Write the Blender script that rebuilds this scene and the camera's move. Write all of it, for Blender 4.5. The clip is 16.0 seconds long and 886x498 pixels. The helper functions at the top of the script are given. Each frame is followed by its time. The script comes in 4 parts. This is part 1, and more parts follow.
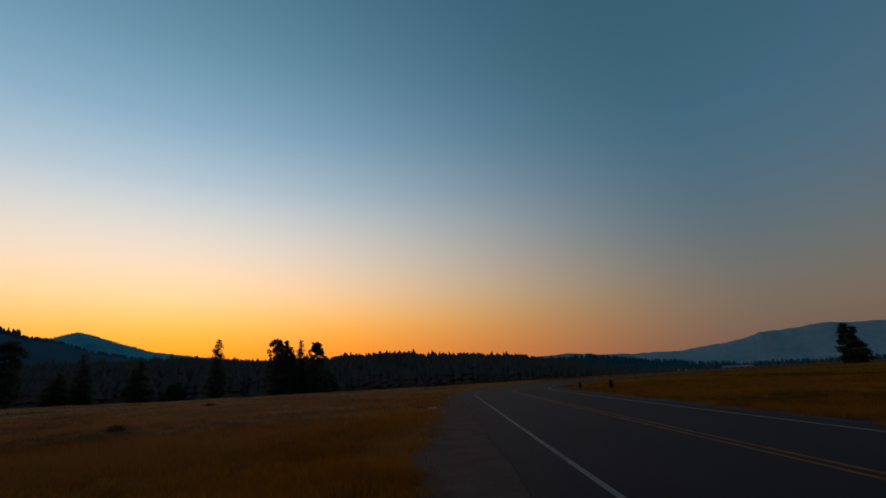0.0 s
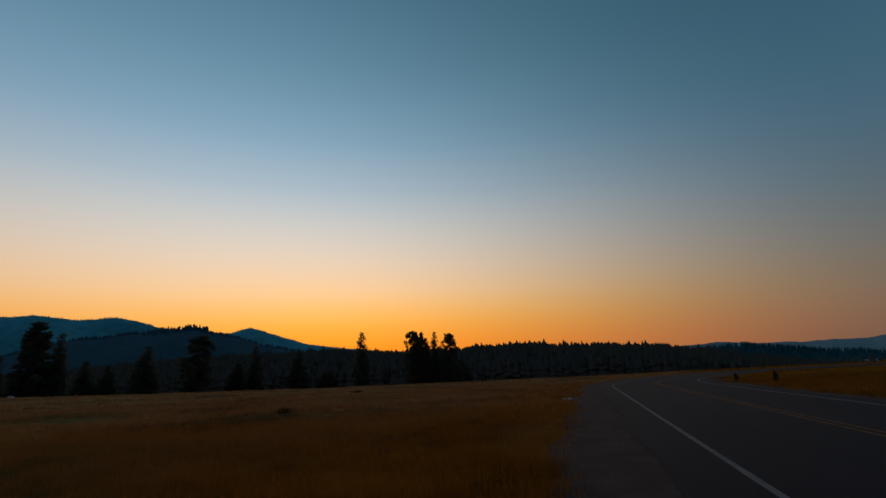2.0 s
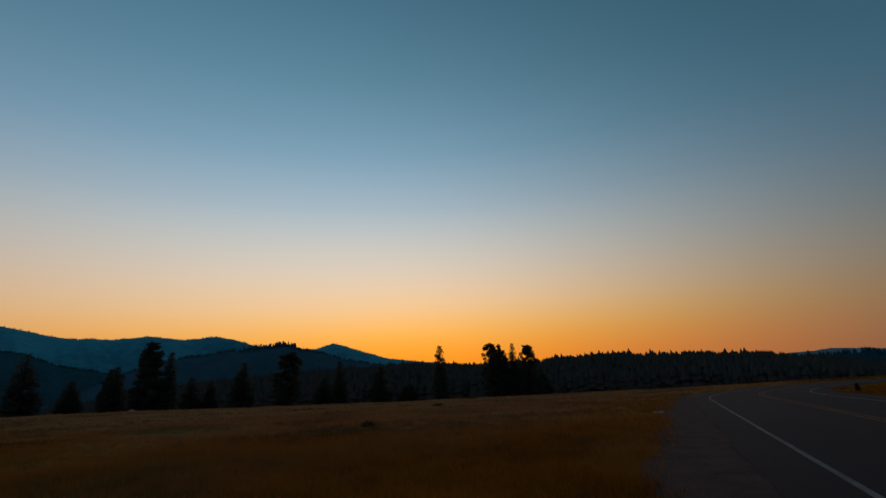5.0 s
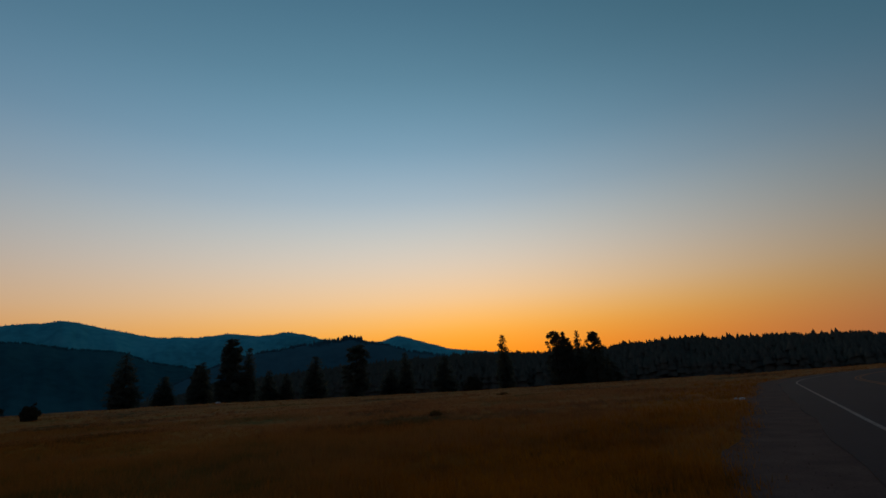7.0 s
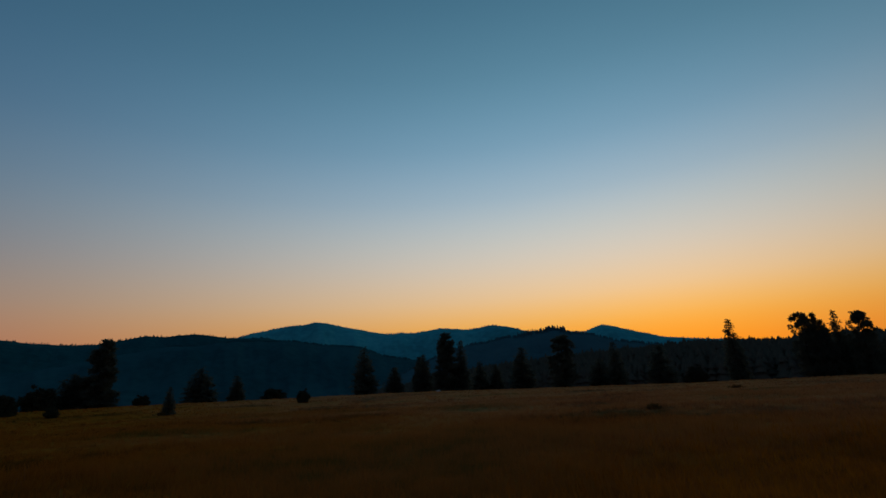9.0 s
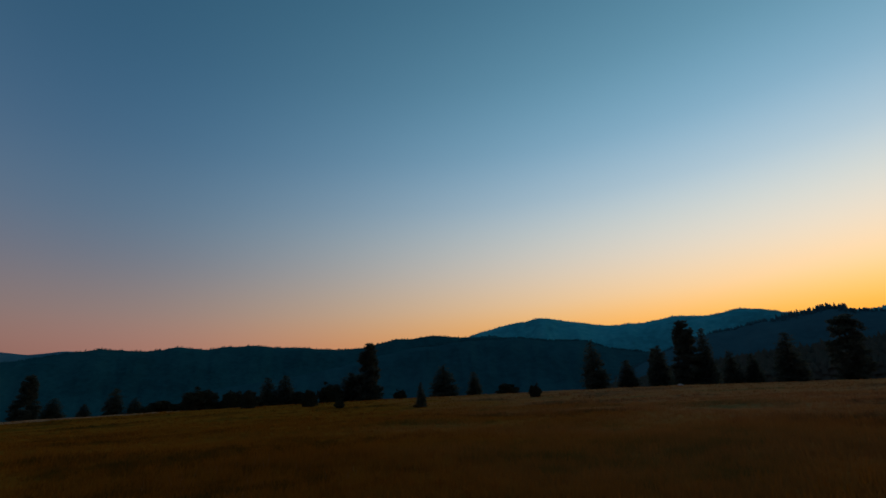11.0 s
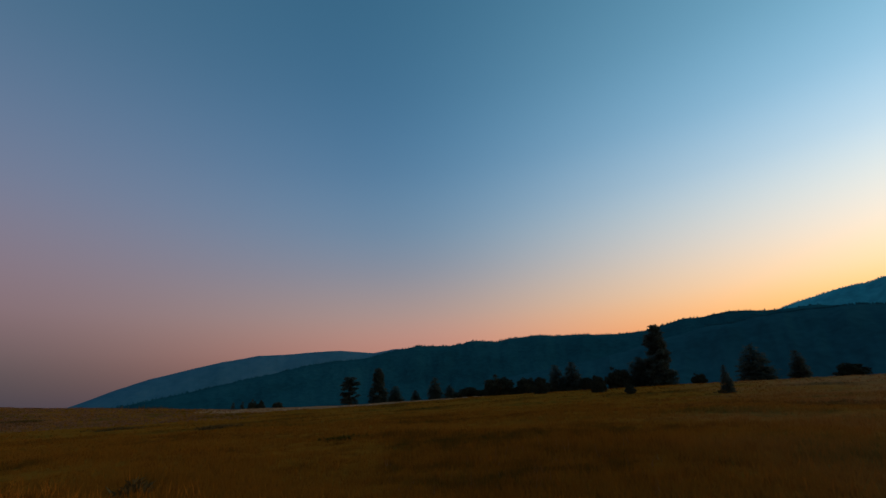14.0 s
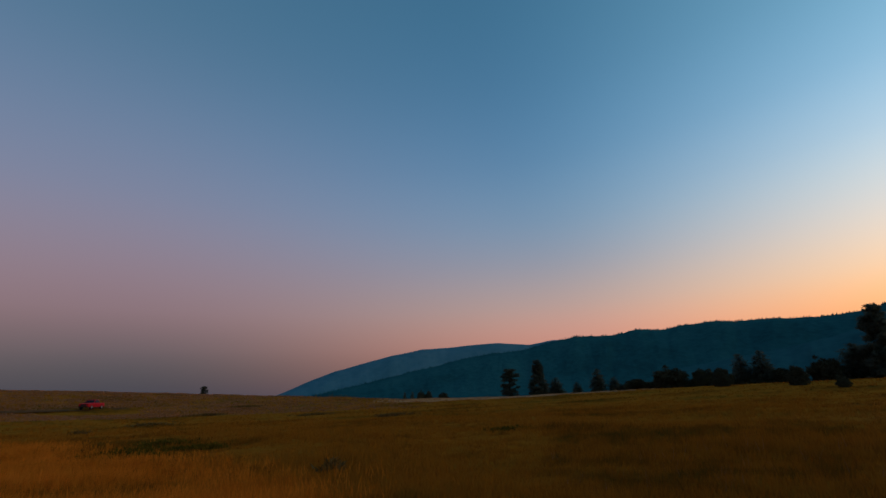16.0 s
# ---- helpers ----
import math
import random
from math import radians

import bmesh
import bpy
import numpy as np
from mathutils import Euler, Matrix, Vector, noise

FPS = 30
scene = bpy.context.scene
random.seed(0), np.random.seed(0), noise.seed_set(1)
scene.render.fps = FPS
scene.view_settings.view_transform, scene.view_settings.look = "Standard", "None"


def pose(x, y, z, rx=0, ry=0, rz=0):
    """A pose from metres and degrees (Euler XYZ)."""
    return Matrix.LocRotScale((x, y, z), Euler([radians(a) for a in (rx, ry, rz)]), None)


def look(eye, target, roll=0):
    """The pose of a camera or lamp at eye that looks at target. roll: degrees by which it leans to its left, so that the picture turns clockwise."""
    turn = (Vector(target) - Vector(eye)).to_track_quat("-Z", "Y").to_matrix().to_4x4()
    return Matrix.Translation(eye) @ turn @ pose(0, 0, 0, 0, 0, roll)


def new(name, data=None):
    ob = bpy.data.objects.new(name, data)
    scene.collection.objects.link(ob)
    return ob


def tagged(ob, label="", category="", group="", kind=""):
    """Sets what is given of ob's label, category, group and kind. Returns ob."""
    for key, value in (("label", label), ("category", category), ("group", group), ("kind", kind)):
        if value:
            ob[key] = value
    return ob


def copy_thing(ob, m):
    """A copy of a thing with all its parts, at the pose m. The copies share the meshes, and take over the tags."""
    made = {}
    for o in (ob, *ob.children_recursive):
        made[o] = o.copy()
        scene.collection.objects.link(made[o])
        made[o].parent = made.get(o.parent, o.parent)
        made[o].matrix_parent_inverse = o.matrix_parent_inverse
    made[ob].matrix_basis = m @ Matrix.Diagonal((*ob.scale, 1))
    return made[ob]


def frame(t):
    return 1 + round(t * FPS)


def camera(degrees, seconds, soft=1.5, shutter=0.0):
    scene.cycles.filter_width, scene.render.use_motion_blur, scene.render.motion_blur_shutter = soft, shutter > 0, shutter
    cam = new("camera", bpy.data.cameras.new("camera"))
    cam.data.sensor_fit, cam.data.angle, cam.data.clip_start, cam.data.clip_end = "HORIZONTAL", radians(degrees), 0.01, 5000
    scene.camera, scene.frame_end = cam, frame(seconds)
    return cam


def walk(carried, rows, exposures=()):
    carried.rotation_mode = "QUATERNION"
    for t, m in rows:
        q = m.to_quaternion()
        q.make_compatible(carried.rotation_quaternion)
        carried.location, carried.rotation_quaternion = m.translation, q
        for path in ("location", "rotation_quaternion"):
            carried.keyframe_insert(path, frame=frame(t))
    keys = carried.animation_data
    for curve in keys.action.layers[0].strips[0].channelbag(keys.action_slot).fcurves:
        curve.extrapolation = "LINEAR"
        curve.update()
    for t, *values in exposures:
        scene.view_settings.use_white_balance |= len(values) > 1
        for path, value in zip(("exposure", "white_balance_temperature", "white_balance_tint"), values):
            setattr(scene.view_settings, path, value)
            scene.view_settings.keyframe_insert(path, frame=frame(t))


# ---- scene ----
cam = camera(86.0, 16.0, soft=1.5, shutter=0.12)

# the camera stands on the gravel shoulder, turning left: seconds, heading, tilt, lean
EYE_Z = 1.615
TURNS = [(0.0, 0.00, 15.30, -3.20), (0.5, 9.25, 17.12, -2.72), (1.0, 14.32, 15.24, -3.82), (1.5, 14.40, 14.73, -3.41),
         (2.0, 15.42, 14.96, -2.77), (2.5, 18.09, 15.68, -2.82), (3.0, 20.08, 16.13, -3.09), (3.5, 22.08, 16.44, -3.13),
         (3.7, 24.00, 16.57, -2.90), (4.2, 25.00, 16.75, -2.95), (5.8, 23.80, 17.01, -3.40), (6.0, 23.91, 17.12, -3.45), (6.5, 25.34, 17.10, -3.26),
         (7.0, 31.72, 16.12, -4.02), (7.5, 37.20, 16.18, -4.26), (8.0, 40.83, 16.14, -3.27), (8.5, 48.47, 16.62, -2.80),
         (9.0, 55.70, 16.53, -3.28), (9.2, 57.84, 16.46, -3.41), (11.3, 86.23, 17.30, -3.20), (11.5, 88.94, 17.19, -3.21),
         (12.0, 94.09, 17.30, -2.82), (12.5, 99.50, 17.58, -2.25), (13.0, 105.49, 17.73, -2.09), (13.5, 110.30, 17.89, -2.39),
         (14.0, 114.36, 17.60, -3.29), (14.5, 120.25, 17.69, -3.40), (15.0, 125.57, 17.78, -1.90), (15.5, 129.55, 17.58, -2.11),
         (16.0, 132.95, 17.57, -2.55)]
# seconds, stops, white balance in kelvin, tint
EXPOSURES = [(0.0, 0.26, 6660, 16), (1.5, 0.12, 6680, 16), (3.5, -0.02, 6560, 13), (7.0, -0.05, 6520, 13), (9.0, -0.1, 6260, 10), (11.5, 0.35, 6350, 9), (13.5, 0.73, 6400, 9), (16.0, 1.04, 6520, 10)]
walk(cam, [(t, pose(0, 0, EYE_Z, 90 + tilt, 0, yaw) @ pose(0, 0, 0, 0, 0, lean)) for t, yaw, tilt, lean in TURNS], EXPOSURES)

# ---------------------------------------------------------------- dusk sky and the last sun
SUN_AZ = 29.0       # degrees left of +y
SUN_EL = 1.0


def lin(r, g, b):
    """sRGB 0..255 to scene linear."""
    return tuple((c / 255 / 12.92) if c / 255 <= 0.04045 else ((c / 255 + 0.055) / 1.055) ** 2.4 for c in (r, g, b))


# height in degrees and colour, for four bearings from the glow
SKY_SUNWARD = [(0, 241, 125, 8), (2.5, 249, 135, 10), (4.5, 255, 153, 19), (7, 255, 184, 68), (10, 249, 206, 148), (14, 227, 212, 190), (18, 202, 206, 200), (22, 168, 190, 202), (28, 124, 165, 188), (36, 92, 137, 158), (46, 65, 108, 131), (60, 49, 88, 111), (90, 38, 75, 96)]
SKY_SIDE = [(0, 96, 72, 74), (3, 136, 90, 79), (6, 160, 108, 94), (10, 136, 118, 110), (15, 101, 109, 122), (20, 80, 106, 127), (27, 58, 93, 121), (36, 45, 81, 108), (46, 38, 75, 99), (60, 34, 69, 93), (90, 36, 71, 96)]
SKY_NORTH = [(0, 82, 74, 69), (3, 103, 85, 75), (6, 104, 94, 83), (10, 94, 99, 97), (15, 77, 98, 108), (20, 66, 97, 115), (27, 53, 93, 112), (36, 46, 86, 103), (46, 41, 81, 99), (60, 40, 78, 101), (90, 42, 81, 104)]
SKY_AWAY = [(0, 36, 43, 54), (3, 41, 46, 57), (6, 65, 58, 66), (10, 99, 77, 83), (16, 98, 88, 101), (22, 86, 92, 112), (30, 69, 88, 111), (38, 52, 80, 102), (46, 45, 76, 98), (60, 40, 71, 93), (90, 41, 75, 99)]


def build_sky():
    w = bpy.data.worlds.new("dusk_sky")
    scene.world = w
    w.use_nodes = True
    nt = w.node_tree
    nt.nodes.clear()

    def math_node(op, a, b=None, clamp=False):
        n = nt.nodes.new("ShaderNodeMath")
        n.operation, n.use_clamp = op, clamp
        for i, v in enumerate((a, b)):
            if v is None:
                continue
            if isinstance(v, (int, float)):
                n.inputs[i].default_value = v
            else:
                nt.links.new(v, n.inputs[i])
        return n.outputs[0]

    def smooth(v, lo, hi):
        n = nt.nodes.new("ShaderNodeMapRange")
        n.interpolation_type = "SMOOTHSTEP"
        n.inputs["From Min"].default_value, n.inputs["From Max"].default_value = lo, hi
        nt.links.new(v, n.inputs["Value"])
        return n.outputs["Result"]

    def ramp(v, stops):
        n = nt.nodes.new("ShaderNodeValToRGB")
        n.color_ramp.interpolation = "B_SPLINE"
        els = n.color_ramp.elements
        while len(els) < len(stops):
            els.new(0.5)
        for e, (deg, r, g, b) in zip(els, stops):
            e.position = deg / 90
        for e, (deg, r, g, b) in zip(els, stops):
            e.color = (*lin(r, g, b), 1)
        nt.links.new(v, n.inputs[0])
        return n.outputs[0]

    def mix(f, a, b):
        n = nt.nodes.new("ShaderNodeMix")
        n.data_type = "RGBA"
        nt.links.new(f, n.inputs[0]), nt.links.new(a, n.inputs[6]), nt.links.new(b, n.inputs[7])
        return n.outputs[2]

    co = nt.nodes.new("ShaderNodeTexCoord")
    xyz = nt.nodes.new("ShaderNodeSeparateXYZ")
    nt.links.new(co.outputs["Generated"], xyz.inputs[0])
    x, y, z = xyz.outputs
    el = math_node("DIVIDE", math_node("ARCSINE", z), radians(90), True)
    # the glow leans over to the left with height, along the sun's slanting path
    az = math_node("ARCTAN2", math_node("MULTIPLY", x, -1.0), y)
    lean = math_node("ADD", math_node("MULTIPLY", el, radians(90 * 0.3)), radians(SUN_AZ))
    signed = math_node("SUBTRACT", az, lean)
    signed = math_node("SUBTRACT", signed, math_node("MULTIPLY", math_node("GREATER_THAN", signed, math.pi), 2 * math.pi))
    signed = math_node("ADD", signed, math_node("MULTIPLY", math_node("LESS_THAN", signed, -math.pi), 2 * math.pi))
    gap = math_node("SQRT", math_node("ADD", math_node("MULTIPLY", signed, signed), radians(14) ** 2))
    # the northern side fades sooner than the southern, and to a duller colour
    turn = math_node("SUBTRACT", gap, math_node("MULTIPLY", math_node("SINE", signed), 0.19))
    side = mix(smooth(signed, radians(-25), radians(25)), ramp(el, SKY_NORTH), ramp(el, SKY_SIDE))
    col = mix(smooth(turn, radians(0), radians(80)), ramp(el, SKY_SUNWARD), side)
    col = mix(smooth(gap, radians(70), radians(140)), col, ramp(el, SKY_AWAY))
    glow = nt.nodes.new("ShaderNodeBackground")
    nt.links.new(col, glow.inputs[0])
    glow.inputs[1].default_value = 1.0
    air = nt.nodes.new("ShaderNodeTexSky")
    air.sky_type, air.sun_disc = "NISHITA", False
    air.sun_elevation, air.sun_rotation = radians(SUN_EL), radians(-SUN_AZ)
    air_bg = nt.nodes.new("ShaderNodeBackground")
    nt.links.new(air.outputs[0], air_bg.inputs[0])
    air_bg.inputs[1].default_value = 0.01
    add = nt.nodes.new("ShaderNodeAddShader")
    nt.links.new(glow.outputs[0], add.inputs[0]), nt.links.new(air_bg.outputs[0], add.inputs[1])
    out = nt.nodes.new("ShaderNodeOutputWorld")
    nt.links.new(add.outputs[0], out.inputs[0])


build_sky()
sun = new("sun", bpy.data.lights.new("sun", "SUN"))
sun.data.energy, sun.data.angle, sun.data.color = 0.10, radians(12), (1.0, 0.62, 0.3)
sun.matrix_world = look((0, 0, 50), (math.sin(radians(SUN_AZ)) * 100, -math.cos(radians(SUN_AZ)) * 100, 50 - 100 * math.tan(radians(SUN_EL + 2))))


# ---------------------------------------------------------------- materials
def material(name, colors, scale=1.0, rough=0.9, bump=0.3, detail=6, fine=12.0, island=0.0, metal=0.0, spec=0.2, stretch=(1, 1, 1), dist=0.05, share=0.4):
    """Two scales of noise run through a ramp of base colours, with a fine bump."""
    m = bpy.data.materials.new(name)
    m.use_nodes = True
    nt = m.node_tree
    b = nt.nodes["Principled BSDF"]
    geo = nt.nodes.new("ShaderNodeNewGeometry")
    mp = nt.nodes.new("ShaderNodeMapping")
    mp.inputs["Scale"].default_value = stretch
    nt.links.new(geo.outputs["Position"], mp.inputs[0])
    big, small = nt.nodes.new("ShaderNodeTexNoise"), nt.nodes.new("ShaderNodeTexNoise")
    for n, s in ((big, scale), (small, scale * fine)):
        n.inputs["Scale"].default_value, n.inputs["Detail"].default_value = s, detail
        nt.links.new(mp.outputs[0], n.inputs["Vector"])
    mx = nt.nodes.new("ShaderNodeMix")
    mx.inputs[0].default_value = share
    nt.links.new(big.outputs[0], mx.inputs[2]), nt.links.new(small.outputs[0], mx.inputs[3])
    v = mx.outputs[0]
    if island:
        ad = nt.nodes.new("ShaderNodeMath")
        ad.operation = "MULTIPLY_ADD"
        nt.links.new(geo.outputs["Random Per Island"], ad.inputs[0])
        ad.inputs[1].default_value = island
        nt.links.new(v, ad.inputs[2])
        sb = nt.nodes.new("ShaderNodeMath")
        sb.operation = "SUBTRACT"
        nt.links.new(ad.outputs[0], sb.inputs[0])
        sb.inputs[1].default_value = island / 2
        v = sb.outputs[0]
    rp = nt.nodes.new("ShaderNodeValToRGB")
    els = rp.color_ramp.elements
    while len(els) < len(colors):
        els.new(0.5)
    for i, (e, c) in enumerate(zip(els, colors)):
        e.position = 0.37 + 0.27 * i / max(1, len(colors) - 1)
    for e, c in zip(els, colors):
        e.color = (*c, 1)
    nt.links.new(v, rp.inputs[0])
    nt.links.new(rp.outputs[0], b.inputs["Base Color"])
    b.inputs["Roughness"].default_value, b.inputs["Metallic"].default_value = rough, metal
    b.inputs["Specular IOR Level"].default_value = spec
    if bump:
        bp = nt.nodes.new("ShaderNodeBump")
        bp.inputs["Strength"].default_value, bp.inputs["Distance"].default_value = bump, dist
        nt.links.new(small.outputs[0], bp.inputs["Height"])
        nt.links.new(bp.outputs[0], b.inputs["Normal"])
    return m


M_FIELD = material("dry_field", [(0.125, 0.082, 0.036), (0.27, 0.112, 0.046), (0.39, 0.168, 0.06), (0.32, 0.143, 0.052), (0.19, 0.122, 0.045)], 0.07, 1.0, 0.8, 8, 14, spec=0.0, share=0.3)
M_GRASS = material("dry_grass_blades", [(0.14, 0.092, 0.04), (0.31, 0.124, 0.05), (0.43, 0.186, 0.066), (0.36, 0.16, 0.057), (0.21, 0.136, 0.05)], 0.07, 0.9, 0, 6, 14, island=0.08, spec=0.0, share=0.3)
M_ASPHALT = material("worn_asphalt", [(0.014, 0.0066, 0.0092), (0.0208, 0.0097, 0.013), (0.0278, 0.0129, 0.0166)], 0.35, 0.85, 0.5, 8, 60, spec=0.15, stretch=(1, 0.25, 1), dist=0.01)
M_GRAVEL = material("shoulder_gravel", [(0.075, 0.038, 0.031), (0.1, 0.052, 0.041), (0.125, 0.068, 0.053)], 1.2, 0.95, 0.4, 8, 20, spec=0.05, dist=0.02)
M_WHITE = material("worn_white_paint", [(0.1159, 0.085, 0.0738), (0.1904, 0.1428, 0.1261), (0.2401, 0.1826, 0.161)], 1.5, 0.8, 0.2, 6, 20)
M_YELLOW = material("worn_yellow_paint", [(0.12, 0.034, 0.004), (0.19, 0.056, 0.006), (0.25, 0.078, 0.008)], 1.5, 0.8, 0.2, 6, 20)
M_BARK = material("pine_bark", [(0.03, 0.02, 0.012), (0.06, 0.04, 0.025)], 3, 0.95, 0.6, 6, 8)
M_NEEDLES = material("pine_needles", [(0.074, 0.084, 0.066), (0.09, 0.1, 0.076), (0.104, 0.112, 0.08)], 0.6, 0.95, 0, 5, 8, island=0.04, spec=0.0)
M_SHRUB = material("dark_shrub_leaves", [(0.042, 0.044, 0.03), (0.056, 0.056, 0.036), (0.07, 0.068, 0.04)], 0.6, 0.95, 0, 5, 8, island=0.06, spec=0.0)
M_FOREST = material("shaded_forest_needles", [(0.064, 0.058, 0.046), (0.076, 0.067, 0.051), (0.088, 0.076, 0.055)], 0.6, 0.9, 0, 5, 8, island=0.02, spec=0.0)
# distance haze is mixed into the base colours of M_WOODS and every M_HILL
M_WOODS = material("haze_tinted_conifers", [(0.0239, 0.0661, 0.078), (0.036, 0.09, 0.102), (0.0539, 0.1139, 0.12)], 0.02, 0.95, 0, 5, 8, island=0.2, spec=0.02)
M_HILL_NEAR = material("haze_tinted_forest_hill", [(0.0125, 0.062, 0.072), (0.016, 0.084, 0.096), (0.023, 0.098, 0.108)], 0.006, 1.0, 0.6, 9, 9, spec=0.0, dist=8)
M_HILL_MID = material("haze_tinted_ridge", [(0.0408, 0.2317, 0.2722), (0.0583, 0.3284, 0.3742), (0.0875, 0.3861, 0.4253)], 0.003, 1.0, 0.35, 9, 9, spec=0.0, dist=12)
M_HILL_FAR = material("haze_tinted_far_range", [(0.045, 0.137, 0.178), (0.06, 0.16, 0.206), (0.078, 0.177, 0.222)], 0.002, 1.0, 0.3, 9, 9, spec=0.0, dist=12)
M_HILL_PINE = material("haze_tinted_pine_hill", [(0.017, 0.066, 0.077), (0.022, 0.087, 0.1), (0.029, 0.1, 0.112)], 0.006, 1.0, 0.25, 9, 9, spec=0.0, dist=8)
# paler than M_HILL_PINE: more haze is painted into this hill
M_HILL_KNOB = material("haze_tinted_pine_knob", [(0.034, 0.082, 0.1), (0.042, 0.104, 0.125), (0.052, 0.118, 0.137)], 0.006, 1.0, 0.4, 9, 9, spec=0.0, dist=8)
M_FOREST_FLOOR = material("forest_floor", [(0.035, 0.034, 0.03), (0.05, 0.047, 0.04)], 0.1, 1.0, 0.4, 6, 9, spec=0.0)
# the north range gets the palest mix of painted haze
M_HILL_NORTH = material("haze_tinted_north_range", [(0.1631, 0.2633, 0.273), (0.1958, 0.2984, 0.312), (0.2284, 0.3246, 0.3307)], 0.002, 1.0, 0.3, 9, 9, spec=0.0, dist=12)
M_ROCK = material("pale_rock", [(0.325, 0.286, 0.26), (0.52, 0.481, 0.442)], 4, 0.9, 0.5)


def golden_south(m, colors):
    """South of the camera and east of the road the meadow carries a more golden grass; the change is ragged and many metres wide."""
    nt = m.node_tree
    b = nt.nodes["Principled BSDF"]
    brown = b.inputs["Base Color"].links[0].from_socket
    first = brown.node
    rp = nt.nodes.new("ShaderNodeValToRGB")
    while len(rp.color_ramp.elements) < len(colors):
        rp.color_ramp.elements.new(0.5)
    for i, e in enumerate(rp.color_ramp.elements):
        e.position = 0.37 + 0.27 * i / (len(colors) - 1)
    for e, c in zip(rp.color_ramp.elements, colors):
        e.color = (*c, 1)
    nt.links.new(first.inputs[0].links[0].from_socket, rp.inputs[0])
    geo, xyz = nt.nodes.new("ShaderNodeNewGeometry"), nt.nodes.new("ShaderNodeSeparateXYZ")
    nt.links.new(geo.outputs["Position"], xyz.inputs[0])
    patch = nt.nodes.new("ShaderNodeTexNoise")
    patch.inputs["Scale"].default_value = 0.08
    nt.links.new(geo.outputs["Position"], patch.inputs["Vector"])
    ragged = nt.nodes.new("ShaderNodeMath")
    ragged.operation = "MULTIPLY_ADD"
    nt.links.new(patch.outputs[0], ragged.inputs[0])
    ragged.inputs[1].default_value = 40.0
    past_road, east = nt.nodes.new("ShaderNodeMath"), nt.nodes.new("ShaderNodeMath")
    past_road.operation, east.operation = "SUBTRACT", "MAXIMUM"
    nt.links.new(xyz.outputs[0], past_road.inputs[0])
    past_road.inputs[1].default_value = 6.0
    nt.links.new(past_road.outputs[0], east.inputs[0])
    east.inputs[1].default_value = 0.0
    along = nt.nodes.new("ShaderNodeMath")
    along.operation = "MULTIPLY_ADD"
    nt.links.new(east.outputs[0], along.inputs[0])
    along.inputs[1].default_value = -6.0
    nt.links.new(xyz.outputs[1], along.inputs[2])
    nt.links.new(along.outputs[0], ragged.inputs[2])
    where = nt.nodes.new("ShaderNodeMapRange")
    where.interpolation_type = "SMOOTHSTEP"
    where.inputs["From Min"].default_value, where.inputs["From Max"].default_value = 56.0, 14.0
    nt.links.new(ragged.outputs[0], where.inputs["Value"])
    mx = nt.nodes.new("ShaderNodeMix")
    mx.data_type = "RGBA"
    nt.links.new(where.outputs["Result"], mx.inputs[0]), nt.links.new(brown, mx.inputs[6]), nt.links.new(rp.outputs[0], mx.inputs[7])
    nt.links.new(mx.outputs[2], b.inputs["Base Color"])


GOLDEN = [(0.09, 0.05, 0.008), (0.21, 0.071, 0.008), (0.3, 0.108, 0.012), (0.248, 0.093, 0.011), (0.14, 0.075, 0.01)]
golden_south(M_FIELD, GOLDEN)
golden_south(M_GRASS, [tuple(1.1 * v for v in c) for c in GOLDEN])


# ---------------------------------------------------------------- helpers of this scene
def see_through(m, share):
    """Lets light through thin leaves and blades."""
    nt = m.node_tree
    b, out = nt.nodes["Principled BSDF"], nt.nodes["Material Output"]
    t, mx = nt.nodes.new("ShaderNodeBsdfTranslucent"), nt.nodes.new("ShaderNodeMixShader")
    nt.links.new(b.inputs["Base Color"].links[0].from_socket, t.inputs[0])
    mx.inputs[0].default_value = share
    nt.links.new(b.outputs[0], mx.inputs[1]), nt.links.new(t.outputs[0], mx.inputs[2])
    nt.links.new(mx.outputs[0], out.inputs[0])


see_through(M_GRASS, 0.3)
see_through(M_NEEDLES, 0.5)


def mesh_object(name, verts, faces, mat, parent=None, smooth=False):
    me = bpy.data.meshes.new(name)
    if isinstance(faces, np.ndarray):
        n, k = faces.shape
        me.vertices.add(len(verts))
        me.vertices.foreach_set("co", np.asarray(verts, dtype=np.float32).ravel())
        me.loops.add(n * k)
        me.loops.foreach_set("vertex_index", faces.astype(np.int32).ravel())
        me.polygons.add(n)
        me.polygons.foreach_set("loop_start", np.arange(0, n * k, k, dtype=np.int32))
        me.update(calc_edges=True)
    else:
        me.from_pydata([tuple(v) for v in verts], [], faces)
    me.materials.append(mat)
    if smooth:
        me.polygons.foreach_set("use_smooth", np.ones(len(me.polygons), dtype=bool))
    ob = new(name, me)
    if parent is not None:
        ob.parent = parent
    return ob


def part(name, bm, mat, parent, label=""):
    me = bpy.data.meshes.new(name)
    bm.to_mesh(me)
    bm.free()
    me.materials.append(mat)
    ob = new(name, me)
    ob.parent = parent
    return tagged(ob, label)


def bearing(az, dist):
    a = np.radians(az)
    return -np.sin(a) * dist, np.cos(a) * dist


